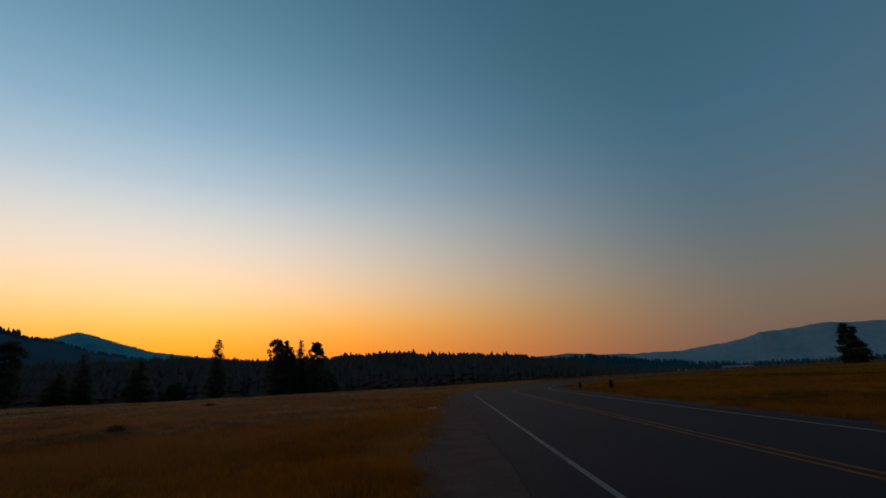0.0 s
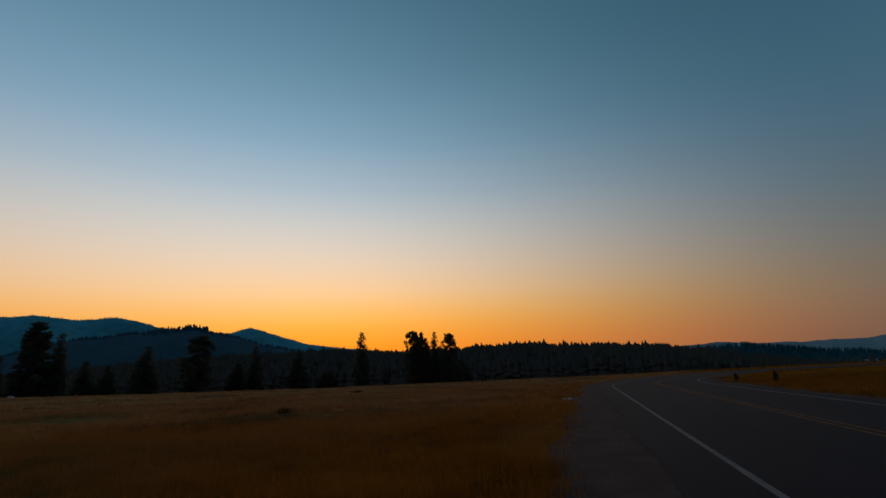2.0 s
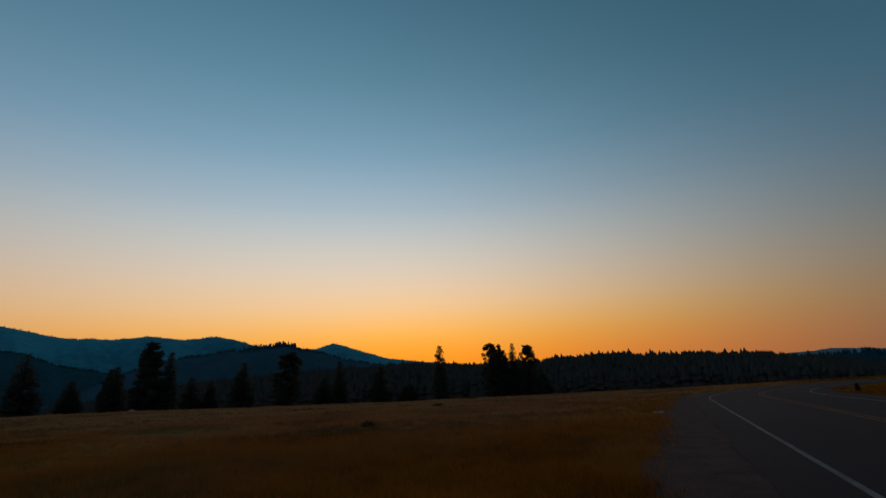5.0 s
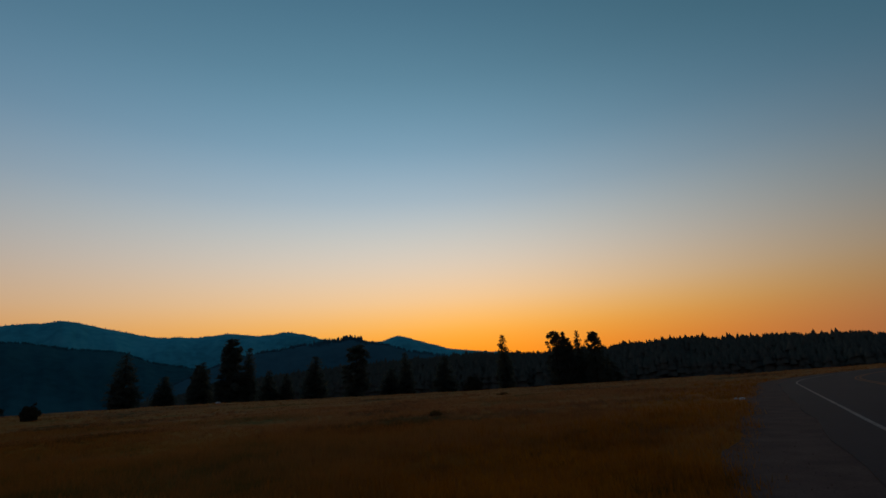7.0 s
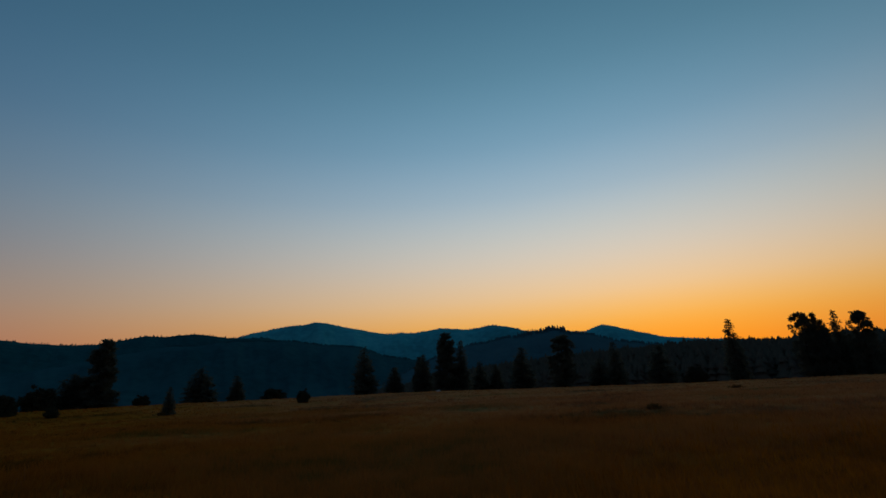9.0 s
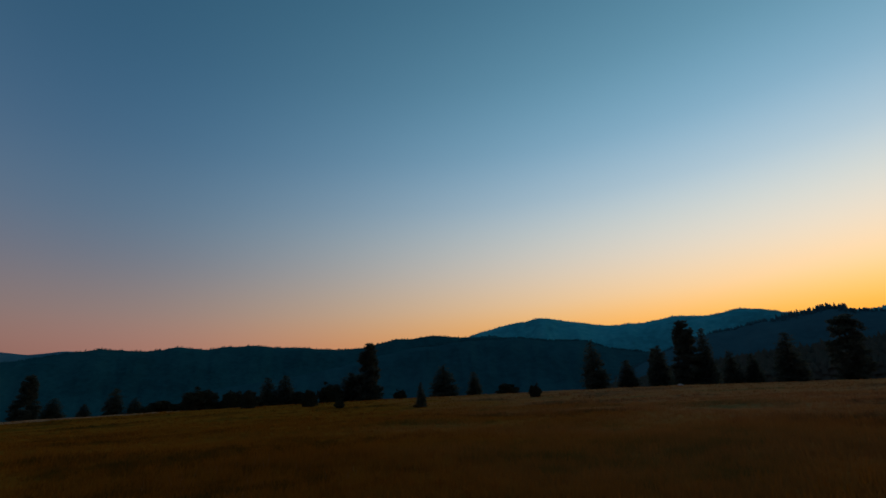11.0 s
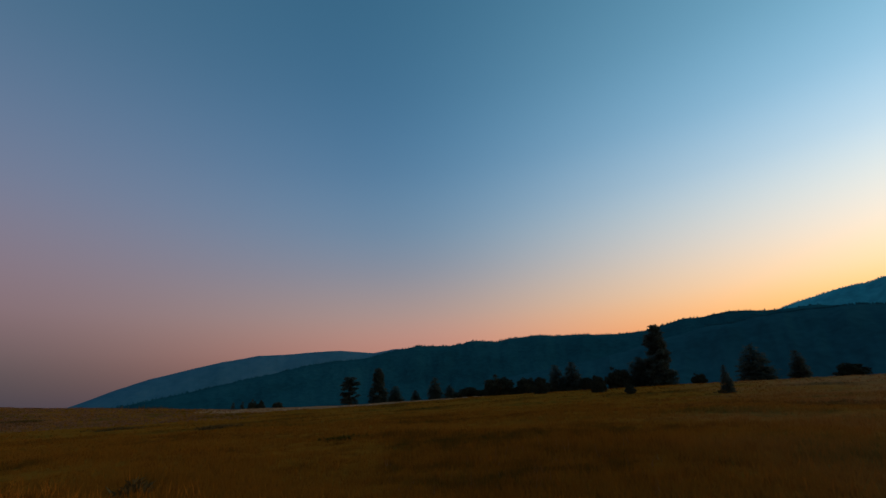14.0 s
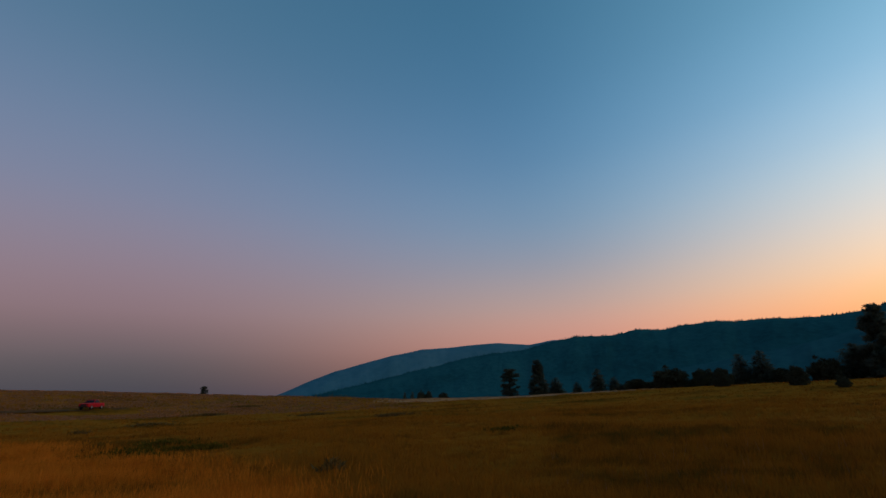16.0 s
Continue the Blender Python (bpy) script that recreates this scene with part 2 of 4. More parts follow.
# ---------------------------------------------------------------- lie of the land
# bearing, height angle of the field's brow, distance of the brow, depth of the valley past it
BROW = np.array([(-180, 2.5, 160, -8), (-120, 1.0, 140, -8), (-60, -0.55, 110, -5), (-40, -0.58, 110, -5), (-14, -0.72, 112, -6), (0, -0.9, 115, -9),
                 (30, -0.74, 115, -12), (45, -0.42, 115, -12), (60, -0.06, 112, -12), (90, 0.16, 112, -12), (112, 0.12, 125, -12), (126, -0.05, 140, -12),
                 (138, 0.2, 155, -10), (146, 0.75, 165, -8), (160, 1.56, 175, -8), (168, 2.0, 170, -8), (180, 2.5, 160, -8)])


def ground_z(x, y):
    x, y = np.asarray(x, float), np.asarray(y, float)
    r = np.hypot(x, y)
    az = np.degrees(np.arctan2(-x, y))
    e, rc, deep = (np.interp(az, BROW[:, 0], BROW[:, i]) for i in (1, 2, 3))
    zc = EYE_Z + rc * np.tan(np.radians(e))
    s = np.clip(r / rc, 0, 1)
    rise = zc * np.sin(np.pi / 2 * s) ** 6.0
    rise = rise + 2.6 * s ** 3 * (1 - s) * np.clip(1 - np.abs(az + 8) / 40, 0, 1)      # the low swell ahead that the road climbs
    d = np.clip((r - rc) / 320, 0, 1)
    return rise + (deep - zc) * d * d * (3 - 2 * d)


def roughness_z(x, y):
    return 0.10 * np.sin(x * 0.31 + 1.7 * np.sin(y * 0.13)) * np.sin(y * 0.27 + 1.1) + 0.05 * np.sin(x * 0.9 + y * 0.7) * np.sin(y * 1.1 - x * 0.4)


# the road: straight past the camera, bending right ahead and left behind
ROAD_X, HALF = 5.6, 3.5
AHEAD_Y, AHEAD_R, AHEAD_ARC = 42.3, 40.0, radians(76)
BACK_Y, BACK_R = -14.0, 4000.0
CAR_AZ, CAR_D = 168.8, 105.0


def road_point(s, off):
    """Plan position at s metres along the road, off metres to its right."""
    if s > AHEAD_Y:
        a = (s - AHEAD_Y) / AHEAD_R
        if a > AHEAD_ARC:
            on, c, sn = (a - AHEAD_ARC) * AHEAD_R, math.cos(AHEAD_ARC), math.sin(AHEAD_ARC)
            return ROAD_X + AHEAD_R - (AHEAD_R - off) * c + on * sn, AHEAD_Y + (AHEAD_R - off) * sn + on * c
        return ROAD_X + AHEAD_R - (AHEAD_R - off) * math.cos(a), AHEAD_Y + (AHEAD_R - off) * math.sin(a)
    if s < BACK_Y:
        a = (BACK_Y - s) / BACK_R
        return ROAD_X - BACK_R + (BACK_R + off) * math.cos(a), BACK_Y - (BACK_R + off) * math.sin(a)
    return ROAD_X + off, s


def road_offset(x, y):
    x, y = np.asarray(x, float), np.asarray(y, float)
    o = x - ROAD_X
    dx, dy = x - ROAD_X - AHEAD_R, y - AHEAD_Y
    o = np.where(y > AHEAD_Y, AHEAD_R - np.hypot(dx, dy), o)
    past = (dx * math.sin(AHEAD_ARC) + dy * math.cos(AHEAD_ARC) > 0) & (y > AHEAD_Y)
    o = np.where(past, dx * math.cos(AHEAD_ARC) - dy * math.sin(AHEAD_ARC) + AHEAD_R, o)
    return np.where(y < BACK_Y, np.hypot(x - ROAD_X + BACK_R, y - BACK_Y) - BACK_R, o)


def build_ground():
    rings = np.concatenate([[0.4], np.geomspace(1.2, 4800, 210)])
    azs = np.radians(np.arange(0, 360, 0.75))
    rr, aa = np.meshgrid(rings, azs, indexing="ij")
    x, y = -np.sin(aa) * rr, np.cos(aa) * rr
    off = road_offset(x, y)
    keep = np.clip((np.maximum(-off - 6.6, off - 5.2)) / 2.0, 0, 1) * np.clip(rr / 8, 0, 1)
    z = ground_z(x, y) + roughness_z(x, y) * keep * np.clip(1.4 - rr / 400, 0, 1)
    nr, na = rr.shape
    verts = np.stack([x, y, z], -1).reshape(-1, 3)
    i, j = np.meshgrid(np.arange(nr - 1), np.arange(na), indexing="ij")
    jn = (j + 1) % na
    quads = np.stack([i * na + j, i * na + jn, (i + 1) * na + jn, (i + 1) * na + j], -1).reshape(-1, 4)
    quads = quads[:, ::-1]
    verts = np.vstack([verts, [[0, 0, 0]]])
    faces = [tuple(q) for q in quads] + [tuple(k for k in (len(verts) - 1, a, (a + 1) % na)) for a in range(na)]
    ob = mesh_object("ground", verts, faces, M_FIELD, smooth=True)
    tagged(ob, "dry brown meadow rolling down to a wooded valley", "ground", kind="structure")


def ribbon(name, off_a, off_b, lift, mat, s0=-190.0, s1=190.0, step=1.5, parent=None, wander=0.0):
    n = int((s1 - s0) / step)
    verts, faces = [], []
    cols = 5 if off_b - off_a > 1 else 2
    for i in range(n + 1):
        s = s0 + (s1 - s0) * i / n
        for k in range(cols):
            o = off_a + (off_b - off_a) * k / (cols - 1)
            if wander and k in (0, cols - 1):
                o += wander * noise.noise((s * 0.35, o, 3.1))
            px, py = road_point(s, o)
            verts.append((px, py, float(ground_z(px, py)) + lift))
    for i in range(n):
        for k in range(cols - 1):
            a = i * cols + k
            faces.append((a, a + 1, a + cols + 1, a + cols))
    # turned-down borders give it thickness
    base = len(verts)
    for i in range(n + 1):
        for k in (0, cols - 1):
            vx, vy, vz = verts[i * cols + k]
            verts.append((vx, vy, vz - 0.12 if lift > 0.03 and cols > 2 else vz - 0.003))
    for i in range(n):
        a, b = i * cols, base + i * 2
        faces.append((a, a + cols, b + 2, b))
        faces.append((a + cols - 1, b + 1, b + 3, a + 2 * cols - 1))
    return mesh_object(name, verts, faces, mat, parent)


build_ground()
tagged(ribbon("gravel_shoulder", -6.35, 5.2, 0.036, M_GRAVEL, wander=0.35), "grey-brown gravel shoulder along the road edge", "shoulder", kind="structure")
tagged(ribbon("road", -4.6, 4.3, 0.05, M_ASPHALT, wander=0.2), "dark worn asphalt two-lane country road", "road", kind="structure")
tagged(ribbon("edge_line_west", -3.575, -3.465, 0.056, M_WHITE, wander=0.012), "worn white painted road edge line", "road marking", kind="structure")
tagged(ribbon("edge_line_east", 3.40, 3.52, 0.056, M_WHITE, wander=0.012), "worn white painted road edge line", "road marking", kind="structure")
tagged(ribbon("centre_line_west", -0.08, 0.02, 0.056, M_YELLOW, wander=0.012), "worn yellow painted centre line", "road marking", kind="structure")
tagged(ribbon("centre_line_east", 0.19, 0.29, 0.056, M_YELLOW, wander=0.012), "worn yellow painted centre line", "road marking", kind="structure")


# ---------------------------------------------------------------- hills
def crest_curve(knots, az):
    """Smooth curve of height angles through (bearing, degrees) knots."""
    k = np.array(knots)
    fine = np.interp(az, k[:, 0], k[:, 1])
    width = 2
    pad = np.pad(fine, width, mode="edge")
    return np.convolve(pad, np.ones(2 * width + 1) / (2 * width + 1), "valid")


def ridge(name, dist, depth, knots, mat, label, foot=-14.0, rough=0.08, seed=0.0, spur=0.12):
    az = np.arange(knots[0][0], knots[-1][0] + 1e-6, 0.12)
    crest = EYE_Z + dist * np.tan(np.radians(crest_curve(knots, az)))
    rows = 26
    verts = np.zeros((rows, len(az), 3))
    for j, a in enumerate(az):
        n1 = noise.fractal((a * 0.5 + seed, seed, 0.3), 1.0, 2.0, 5) * rough * dist / 57.3
        for i in range(rows):
            s = i / (rows - 1)
            up = min(1.0, s / 0.8)
            shape = up * up * (3 - 2 * up) if s <= 0.8 else 1.0 - ((s - 0.8) / 0.2) ** 2 * 0.35
            d = dist - depth * (0.8 - s)
            spurs = noise.fractal((a * 0.28 + seed, s * 2.2, seed), 1.0, 2.0, 4) * spur * (crest[j] - foot) * math.sin(math.pi * up) if s <= 0.8 else 0
            z = foot + (crest[j] + n1 - foot) * shape + spurs
            vx, vy = bearing(a, d)
            verts[i, j] = (vx, vy, z)
    na = len(az)
    i, j = np.meshgrid(np.arange(rows - 1), np.arange(na - 1), indexing="ij")
    quads = np.stack([i * na + j, (i + 1) * na + j, (i + 1) * na + j + 1, i * na + j + 1], -1).reshape(-1, 4)
    ob = mesh_object(name, verts.reshape(-1, 3), quads, mat, smooth=True)
    tagged(ob, label, "hill", kind="structure")
    return verts


def far_woods(name, verts, count, size, label, seed, lo=0.15, hi=0.82, mat=None, crest_share=0.35, even=0.6, slim=0.22):
    """Many small tapered conifers joined in one object, standing on a hill's own surface."""
    rng = np.random.default_rng(seed)
    rows, na, _ = verts.shape
    k = int(count * crest_share)
    fi = np.concatenate([rng.uniform(0.74, 0.81, k), rng.uniform(lo, hi, count - k)]) * (rows - 1)
    fj = rng.uniform(0, na - 1.001, count)
    i, j = fi.astype(int), fj.astype(int)
    u, v = (fi - i)[:, None], (fj - j)[:, None]
    p = verts[i, j] * (1 - u) * (1 - v) + verts[i + 1, j] * u * (1 - v) + verts[i, j + 1] * (1 - u) * v + verts[i + 1, j + 1] * u * v
    h = size * rng.uniform(even, 1.1, count) * np.where(rng.uniform(0, 1, count) < 0.05, 1.18, 1.0)
    conifers(name, p, h, mat or M_WOODS, label, rng, slim)


def conifers(name, p, h, mat, label, rng, slim=0.22, tiers=3):
    n = len(p)
    sides = 5
    vs, fs = [], []
    base = 0
    for t in range(tiers):
        z0, z1 = 0.06 + 0.26 * t, min(1.0, 0.52 + 0.26 * t)
        if t == tiers - 1:
            z1 = 1.0
        rad = slim * (1 - 0.27 * t)
        ang = rng.uniform(0, 6.28, (n, 1)) + np.arange(sides) * 2 * np.pi / sides
        rr = rad * rng.uniform(0.55, 1.35, (n, sides)) * h[:, None]
        ring = np.stack([p[:, None, 0] + np.cos(ang) * rr, p[:, None, 1] + np.sin(ang) * rr, p[:, None, 2] + h[:, None] * (z0 + rng.uniform(-0.05, 0.05, (n, sides)))], -1)
        tip = p + np.stack([rng.uniform(-0.02, 0.02, n) * h, rng.uniform(-0.02, 0.02, n) * h, h * z1], -1)
        vs.append(np.concatenate([ring, tip[:, None]], 1).reshape(-1, 3))
        idx = base + np.arange(n)[:, None] * (sides + 1)
        for k in range(sides):
            fs.append(np.concatenate([idx + k, idx + (k + 1) % sides, idx + sides], 1))
        base += n * (sides + 1)
    ob = mesh_object(name, np.concatenate(vs), np.concatenate(fs), mat)
    return tagged(ob, label, "woods", kind="stuff")


# the blue of these ranges is distance haze put into their colour
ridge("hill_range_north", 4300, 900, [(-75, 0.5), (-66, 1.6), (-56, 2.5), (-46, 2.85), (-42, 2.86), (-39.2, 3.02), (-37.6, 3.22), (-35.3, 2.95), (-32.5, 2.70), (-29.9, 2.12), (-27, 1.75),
      (-25.1, 1.52), (-21.8, 1.66), (-17.4, 1.70), (-14, 2.10), (-11.1, 1.94), (-6, 1.6), (0, 1.0)], M_HILL_NORTH, "mountain range beyond the valley in a painted haze blue", seed=2.0, spur=0.05, rough=0.14)
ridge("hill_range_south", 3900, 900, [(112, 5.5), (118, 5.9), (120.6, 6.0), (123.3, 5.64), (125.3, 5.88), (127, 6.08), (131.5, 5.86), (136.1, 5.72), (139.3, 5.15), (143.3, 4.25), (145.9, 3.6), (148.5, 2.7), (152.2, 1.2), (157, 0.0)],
      M_HILL_FAR, "mountain slope running down to the plain in a painted haze blue", seed=5.0, spur=0.05, rough=0.03)
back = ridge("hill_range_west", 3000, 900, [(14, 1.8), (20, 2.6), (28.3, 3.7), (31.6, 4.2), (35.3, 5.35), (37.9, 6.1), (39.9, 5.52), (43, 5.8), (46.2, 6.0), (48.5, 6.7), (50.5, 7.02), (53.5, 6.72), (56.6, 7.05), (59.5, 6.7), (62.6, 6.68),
      (64, 6.85), (66.8, 7.45), (71.3, 8.28), (72.5, 8.0), (74.8, 7.75), (77.5, 7.25), (80, 6.6), (86, 6.0)], M_HILL_MID, "forested mountain ridge against the sunset, blue-green from painted haze", seed=9.0, rough=0.03)
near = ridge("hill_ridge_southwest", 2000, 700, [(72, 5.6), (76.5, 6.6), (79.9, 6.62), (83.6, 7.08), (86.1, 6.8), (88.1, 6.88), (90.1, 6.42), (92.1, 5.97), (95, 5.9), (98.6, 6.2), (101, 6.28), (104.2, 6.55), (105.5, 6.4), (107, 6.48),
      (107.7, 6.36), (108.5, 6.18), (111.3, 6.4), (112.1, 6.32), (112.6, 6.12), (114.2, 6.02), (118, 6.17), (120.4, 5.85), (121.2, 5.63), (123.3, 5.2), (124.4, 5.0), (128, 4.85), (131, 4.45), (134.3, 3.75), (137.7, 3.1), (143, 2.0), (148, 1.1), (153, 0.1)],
      M_HILL_NEAR, "dark forested ridge above the meadow, blue-green from painted haze", rough=0.03, seed=13.0, spur=0.07)
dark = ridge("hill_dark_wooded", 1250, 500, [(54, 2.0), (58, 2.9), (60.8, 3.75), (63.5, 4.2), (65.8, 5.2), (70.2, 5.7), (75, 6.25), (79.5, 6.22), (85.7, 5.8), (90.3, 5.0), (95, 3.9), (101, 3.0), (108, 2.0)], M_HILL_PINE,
             "dark wooded hill in dusk shadow, with haze in its colour", seed=17.0, rough=0.05)
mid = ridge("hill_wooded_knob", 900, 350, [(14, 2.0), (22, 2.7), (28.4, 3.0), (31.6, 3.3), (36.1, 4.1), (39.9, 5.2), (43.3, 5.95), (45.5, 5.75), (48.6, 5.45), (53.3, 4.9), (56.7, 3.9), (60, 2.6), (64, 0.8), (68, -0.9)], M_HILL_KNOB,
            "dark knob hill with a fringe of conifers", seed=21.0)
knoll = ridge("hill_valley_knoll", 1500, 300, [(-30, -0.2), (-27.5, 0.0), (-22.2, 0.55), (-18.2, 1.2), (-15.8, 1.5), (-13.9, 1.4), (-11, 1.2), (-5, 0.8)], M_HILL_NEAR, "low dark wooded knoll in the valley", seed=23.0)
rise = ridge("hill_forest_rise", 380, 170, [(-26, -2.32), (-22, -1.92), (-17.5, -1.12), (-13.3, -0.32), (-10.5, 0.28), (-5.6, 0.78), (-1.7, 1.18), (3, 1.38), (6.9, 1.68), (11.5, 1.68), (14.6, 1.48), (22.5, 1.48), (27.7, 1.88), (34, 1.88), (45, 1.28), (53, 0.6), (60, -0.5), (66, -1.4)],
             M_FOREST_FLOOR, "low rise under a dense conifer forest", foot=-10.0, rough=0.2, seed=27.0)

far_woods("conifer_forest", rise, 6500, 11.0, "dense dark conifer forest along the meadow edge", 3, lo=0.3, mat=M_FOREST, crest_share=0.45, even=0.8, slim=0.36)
# crest conifers share their hill's colour, haze included
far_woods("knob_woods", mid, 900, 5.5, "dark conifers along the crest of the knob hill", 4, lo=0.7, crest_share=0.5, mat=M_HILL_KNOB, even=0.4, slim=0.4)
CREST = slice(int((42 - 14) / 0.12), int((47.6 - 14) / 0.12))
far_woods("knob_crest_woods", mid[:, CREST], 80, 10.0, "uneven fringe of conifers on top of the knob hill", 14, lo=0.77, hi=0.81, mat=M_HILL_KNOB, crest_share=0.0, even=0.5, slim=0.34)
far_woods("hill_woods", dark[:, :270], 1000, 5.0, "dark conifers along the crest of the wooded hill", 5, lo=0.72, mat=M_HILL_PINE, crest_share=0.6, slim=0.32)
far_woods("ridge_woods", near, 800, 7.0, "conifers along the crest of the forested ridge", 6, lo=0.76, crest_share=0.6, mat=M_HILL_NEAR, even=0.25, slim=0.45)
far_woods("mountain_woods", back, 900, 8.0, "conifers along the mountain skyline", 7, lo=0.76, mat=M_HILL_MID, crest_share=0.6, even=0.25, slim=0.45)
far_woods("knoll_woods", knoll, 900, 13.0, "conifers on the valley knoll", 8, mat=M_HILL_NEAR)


def valley_woods():
    rng = np.random.default_rng(31)
    n = 1500
    x, y = bearing(rng.uniform(-62, -14, n), rng.uniform(700, 1500, n))
    p = np.stack([x, y, ground_z(x, y) - 0.4], -1)
    k = 260
    fx, fy = bearing(rng.uniform(143.5, 151.5, k), rng.uniform(300, 360, k))
    q = np.stack([fx, fy, ground_z(fx, fy) - 0.4], -1)
    conifers("brow_woods", q, rng.uniform(7.5, 9.6, k), M_NEEDLES, "low dark strip of woods behind the brow of the field", rng, slim=0.3)
    # these conifers use M_WOODS, with the haze in its colour
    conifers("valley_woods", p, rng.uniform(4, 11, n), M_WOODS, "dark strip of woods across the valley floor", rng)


valley_woods()


# ---------------------------------------------------------------- single trees and shrubs
def sprays(centres, outward, size, rng, per=4):
    """Small pointed needle sprays round the given points."""
    n = len(centres)
    vs, fs = [], []
    for k in range(per):
        d = outward + rng.normal(0, 0.55, (n, 3))
        d /= np.linalg.norm(d, axis=1, keepdims=True)
        s = np.cross(d, rng.normal(0, 1, (n, 3)))
        s /= np.linalg.norm(s, axis=1, keepdims=True) + 1e-9
        ln = (size * rng.uniform(0.6, 1.4, n))[:, None]
        c = centres + rng.normal(0, 0.25, (n, 3)) * ln
        vs.append(np.stack([c - s * ln * 0.28, c + s * ln * 0.28, c + d * ln], 1).reshape(-1, 3))
    v = np.concatenate(vs)
    return v, np.arange(len(v)).reshape(-1, 3)


def stick(path, radii, sides=6):
    """A tapered bent cylinder along a path."""
    vs, fs = [], []
    for (x, y, z), r in zip(path, radii):
        vs += [(x + r * math.cos(2 * math.pi * k / sides), y + r * math.sin(2 * math.pi * k / sides), z) for k in range(sides)]
    for i in range(len(path) - 1):
        for k in range(sides):
            a, b = i * sides + k, i * sides + (k + 1) % sides
            fs.append((a, b, b + sides, a + sides))
    return vs, fs


def make_tree(kind, seed):
    """A tree ten metres high and about four wide: trunk, limbs and a crown of needle sprays."""
    rng = np.random.default_rng(seed)
    name, label = {"fir": ("fir_tree", "dark pointed fir silhouetted against the dusk"), "pine": ("pine_tree", "tall dark pine with an irregular crown"), "bushy": ("pine_tree", "dark pine with a full rounded bushy top"),
                   "umb": ("open_pine_tree", "open-crowned pine with bare lower trunk"), "shrub": ("shrub", "dark rounded bushy shrub in dry grass")}[kind]
    root = new(name)
    tagged(root, label, "shrub" if kind == "shrub" else "tree")
    H = 10.0
    bend = rng.normal(0, 0.10, 2)
    top = 0.97 if kind != "shrub" else 0.2
    path = [(bend[0] * math.sin(3 * s) * s, bend[1] * math.sin(2.3 * s) * s, -0.4 + s * (H * top + 0.4)) for s in np.linspace(0, 1, 9)]
    v, f = stick(path, [0.20 * (1 - 0.93 * s) + 0.012 for s in np.linspace(0, 1, 9)], 7)
    mesh_object("trunk", v, f, M_BARK, root, smooth=True)
    lv, lf, cs, outs, sizes = [], [], [], [], []

    def limb(z, a, length, lift, r=0.045):
        p0 = np.array([0, 0, z])
        p1 = np.array([math.cos(a) * length, math.sin(a) * length, z + lift])
        pm = (p0 + p1) / 2 + np.array([0, 0, 0.1 * length * rng.uniform(-1, 1)])
        q, g = stick([p0, pm, p1], [r, r * 0.6, r * 0.15], 4)
        b = len(lv)
        lv.extend(q)
        lf.extend([tuple(i + b for i in x) for x in g])
        return p0, pm, p1

    if kind == "fir":
        wide = rng.uniform(1.7, 2.1)
        for lev in np.linspace(0.03, 0.985, 46):
            prof = wide * (1 - lev) ** 0.6 * (0.68 + 0.32 * min(1, lev / 0.25)) + 0.11
            for b in range(int(4 + 5 * (1 - lev))):
                ln = prof * rng.uniform(0.62, 1.1)
                a = rng.uniform(0, 6.28)
                p0, pm, p1 = limb(lev * H + rng.normal(0, 0.12), a, ln, -0.22 * ln + rng.normal(0, 0.08), 0.03)
                for s in np.linspace(0.25, 1.0, max(2, int(ln * 5.0))):
                    cs.append(p0 + (p1 - p0) * s + rng.normal(0, 0.08, 3))
                    outs.append((math.cos(a) * 0.9, math.sin(a) * 0.9, -0.15))
                    sizes.append(0.5 * (1 - 0.42 * lev))
        size = np.array(sizes)
    else:
        blobs = []
        if kind == "pine":
            heavy = rng.uniform(0, 6.28)
            for lev in np.linspace(0.04, 0.95, 34):
                for k in range(5 if lev < 0.8 else 3):
                    a = rng.uniform(0, 6.28)
                    ln = (0.08 + 1.62 * (1 - lev) ** 0.55) * rng.uniform(0.4, 1.12) * (1 + 0.22 * math.cos(a - heavy)) * (0.75 + 0.25 * min(1, lev / 0.2))
                    blobs.append((lev + rng.normal(0, 0.012), a, ln, rng.uniform(-0.15, 0.3), rng.uniform(0.24, 0.46) * (1.08 - 0.5 * lev)))
            blobs += [(0.955, 0, 0.05, 0.1, 0.24)]
        elif kind == "bushy":
            for lev in np.linspace(0.04, 0.94, 34):
                for k in range(6 if lev < 0.62 else 4):
                    a = rng.uniform(0, 6.28)
                    bulge = math.sqrt(max(0.03, 1 - ((lev - 0.45) / 0.56) ** 2)) if lev > 0.45 else 1.0
                    ln = 1.6 * bulge * (rng.uniform(0.25, 1.1) if lev < 0.62 else rng.uniform(0.5, 1.2))
                    blobs.append((lev + rng.normal(0, 0.012), a, ln, rng.uniform(-0.1, 0.25), rng.uniform(0.18, 0.38)))
            for k in range(16):
                blobs.append((rng.uniform(0.7, 0.97), rng.uniform(0, 6.28), rng.uniform(0.1, 1.0), rng.uniform(-0.05, 0.3), rng.uniform(0.2, 0.36)))
        elif kind == "umb":
            for i in range(66):
                lev = rng.choice([0.14, 0.26, 0.40, 0.55, 0.68, 0.79, 0.88]) + rng.normal(0, 0.035)
                a = rng.choice([0.6, 2.2, 3.6, 5.2]) + rng.normal(0, 0.5)
                blobs.append((min(lev, 0.93), a, rng.uniform(0.2, 1.5) * (1.0 if lev < 0.8 else 0.7), rng.uniform(-0.1, 0.4), rng.uniform(0.28, 0.5)))
        else:
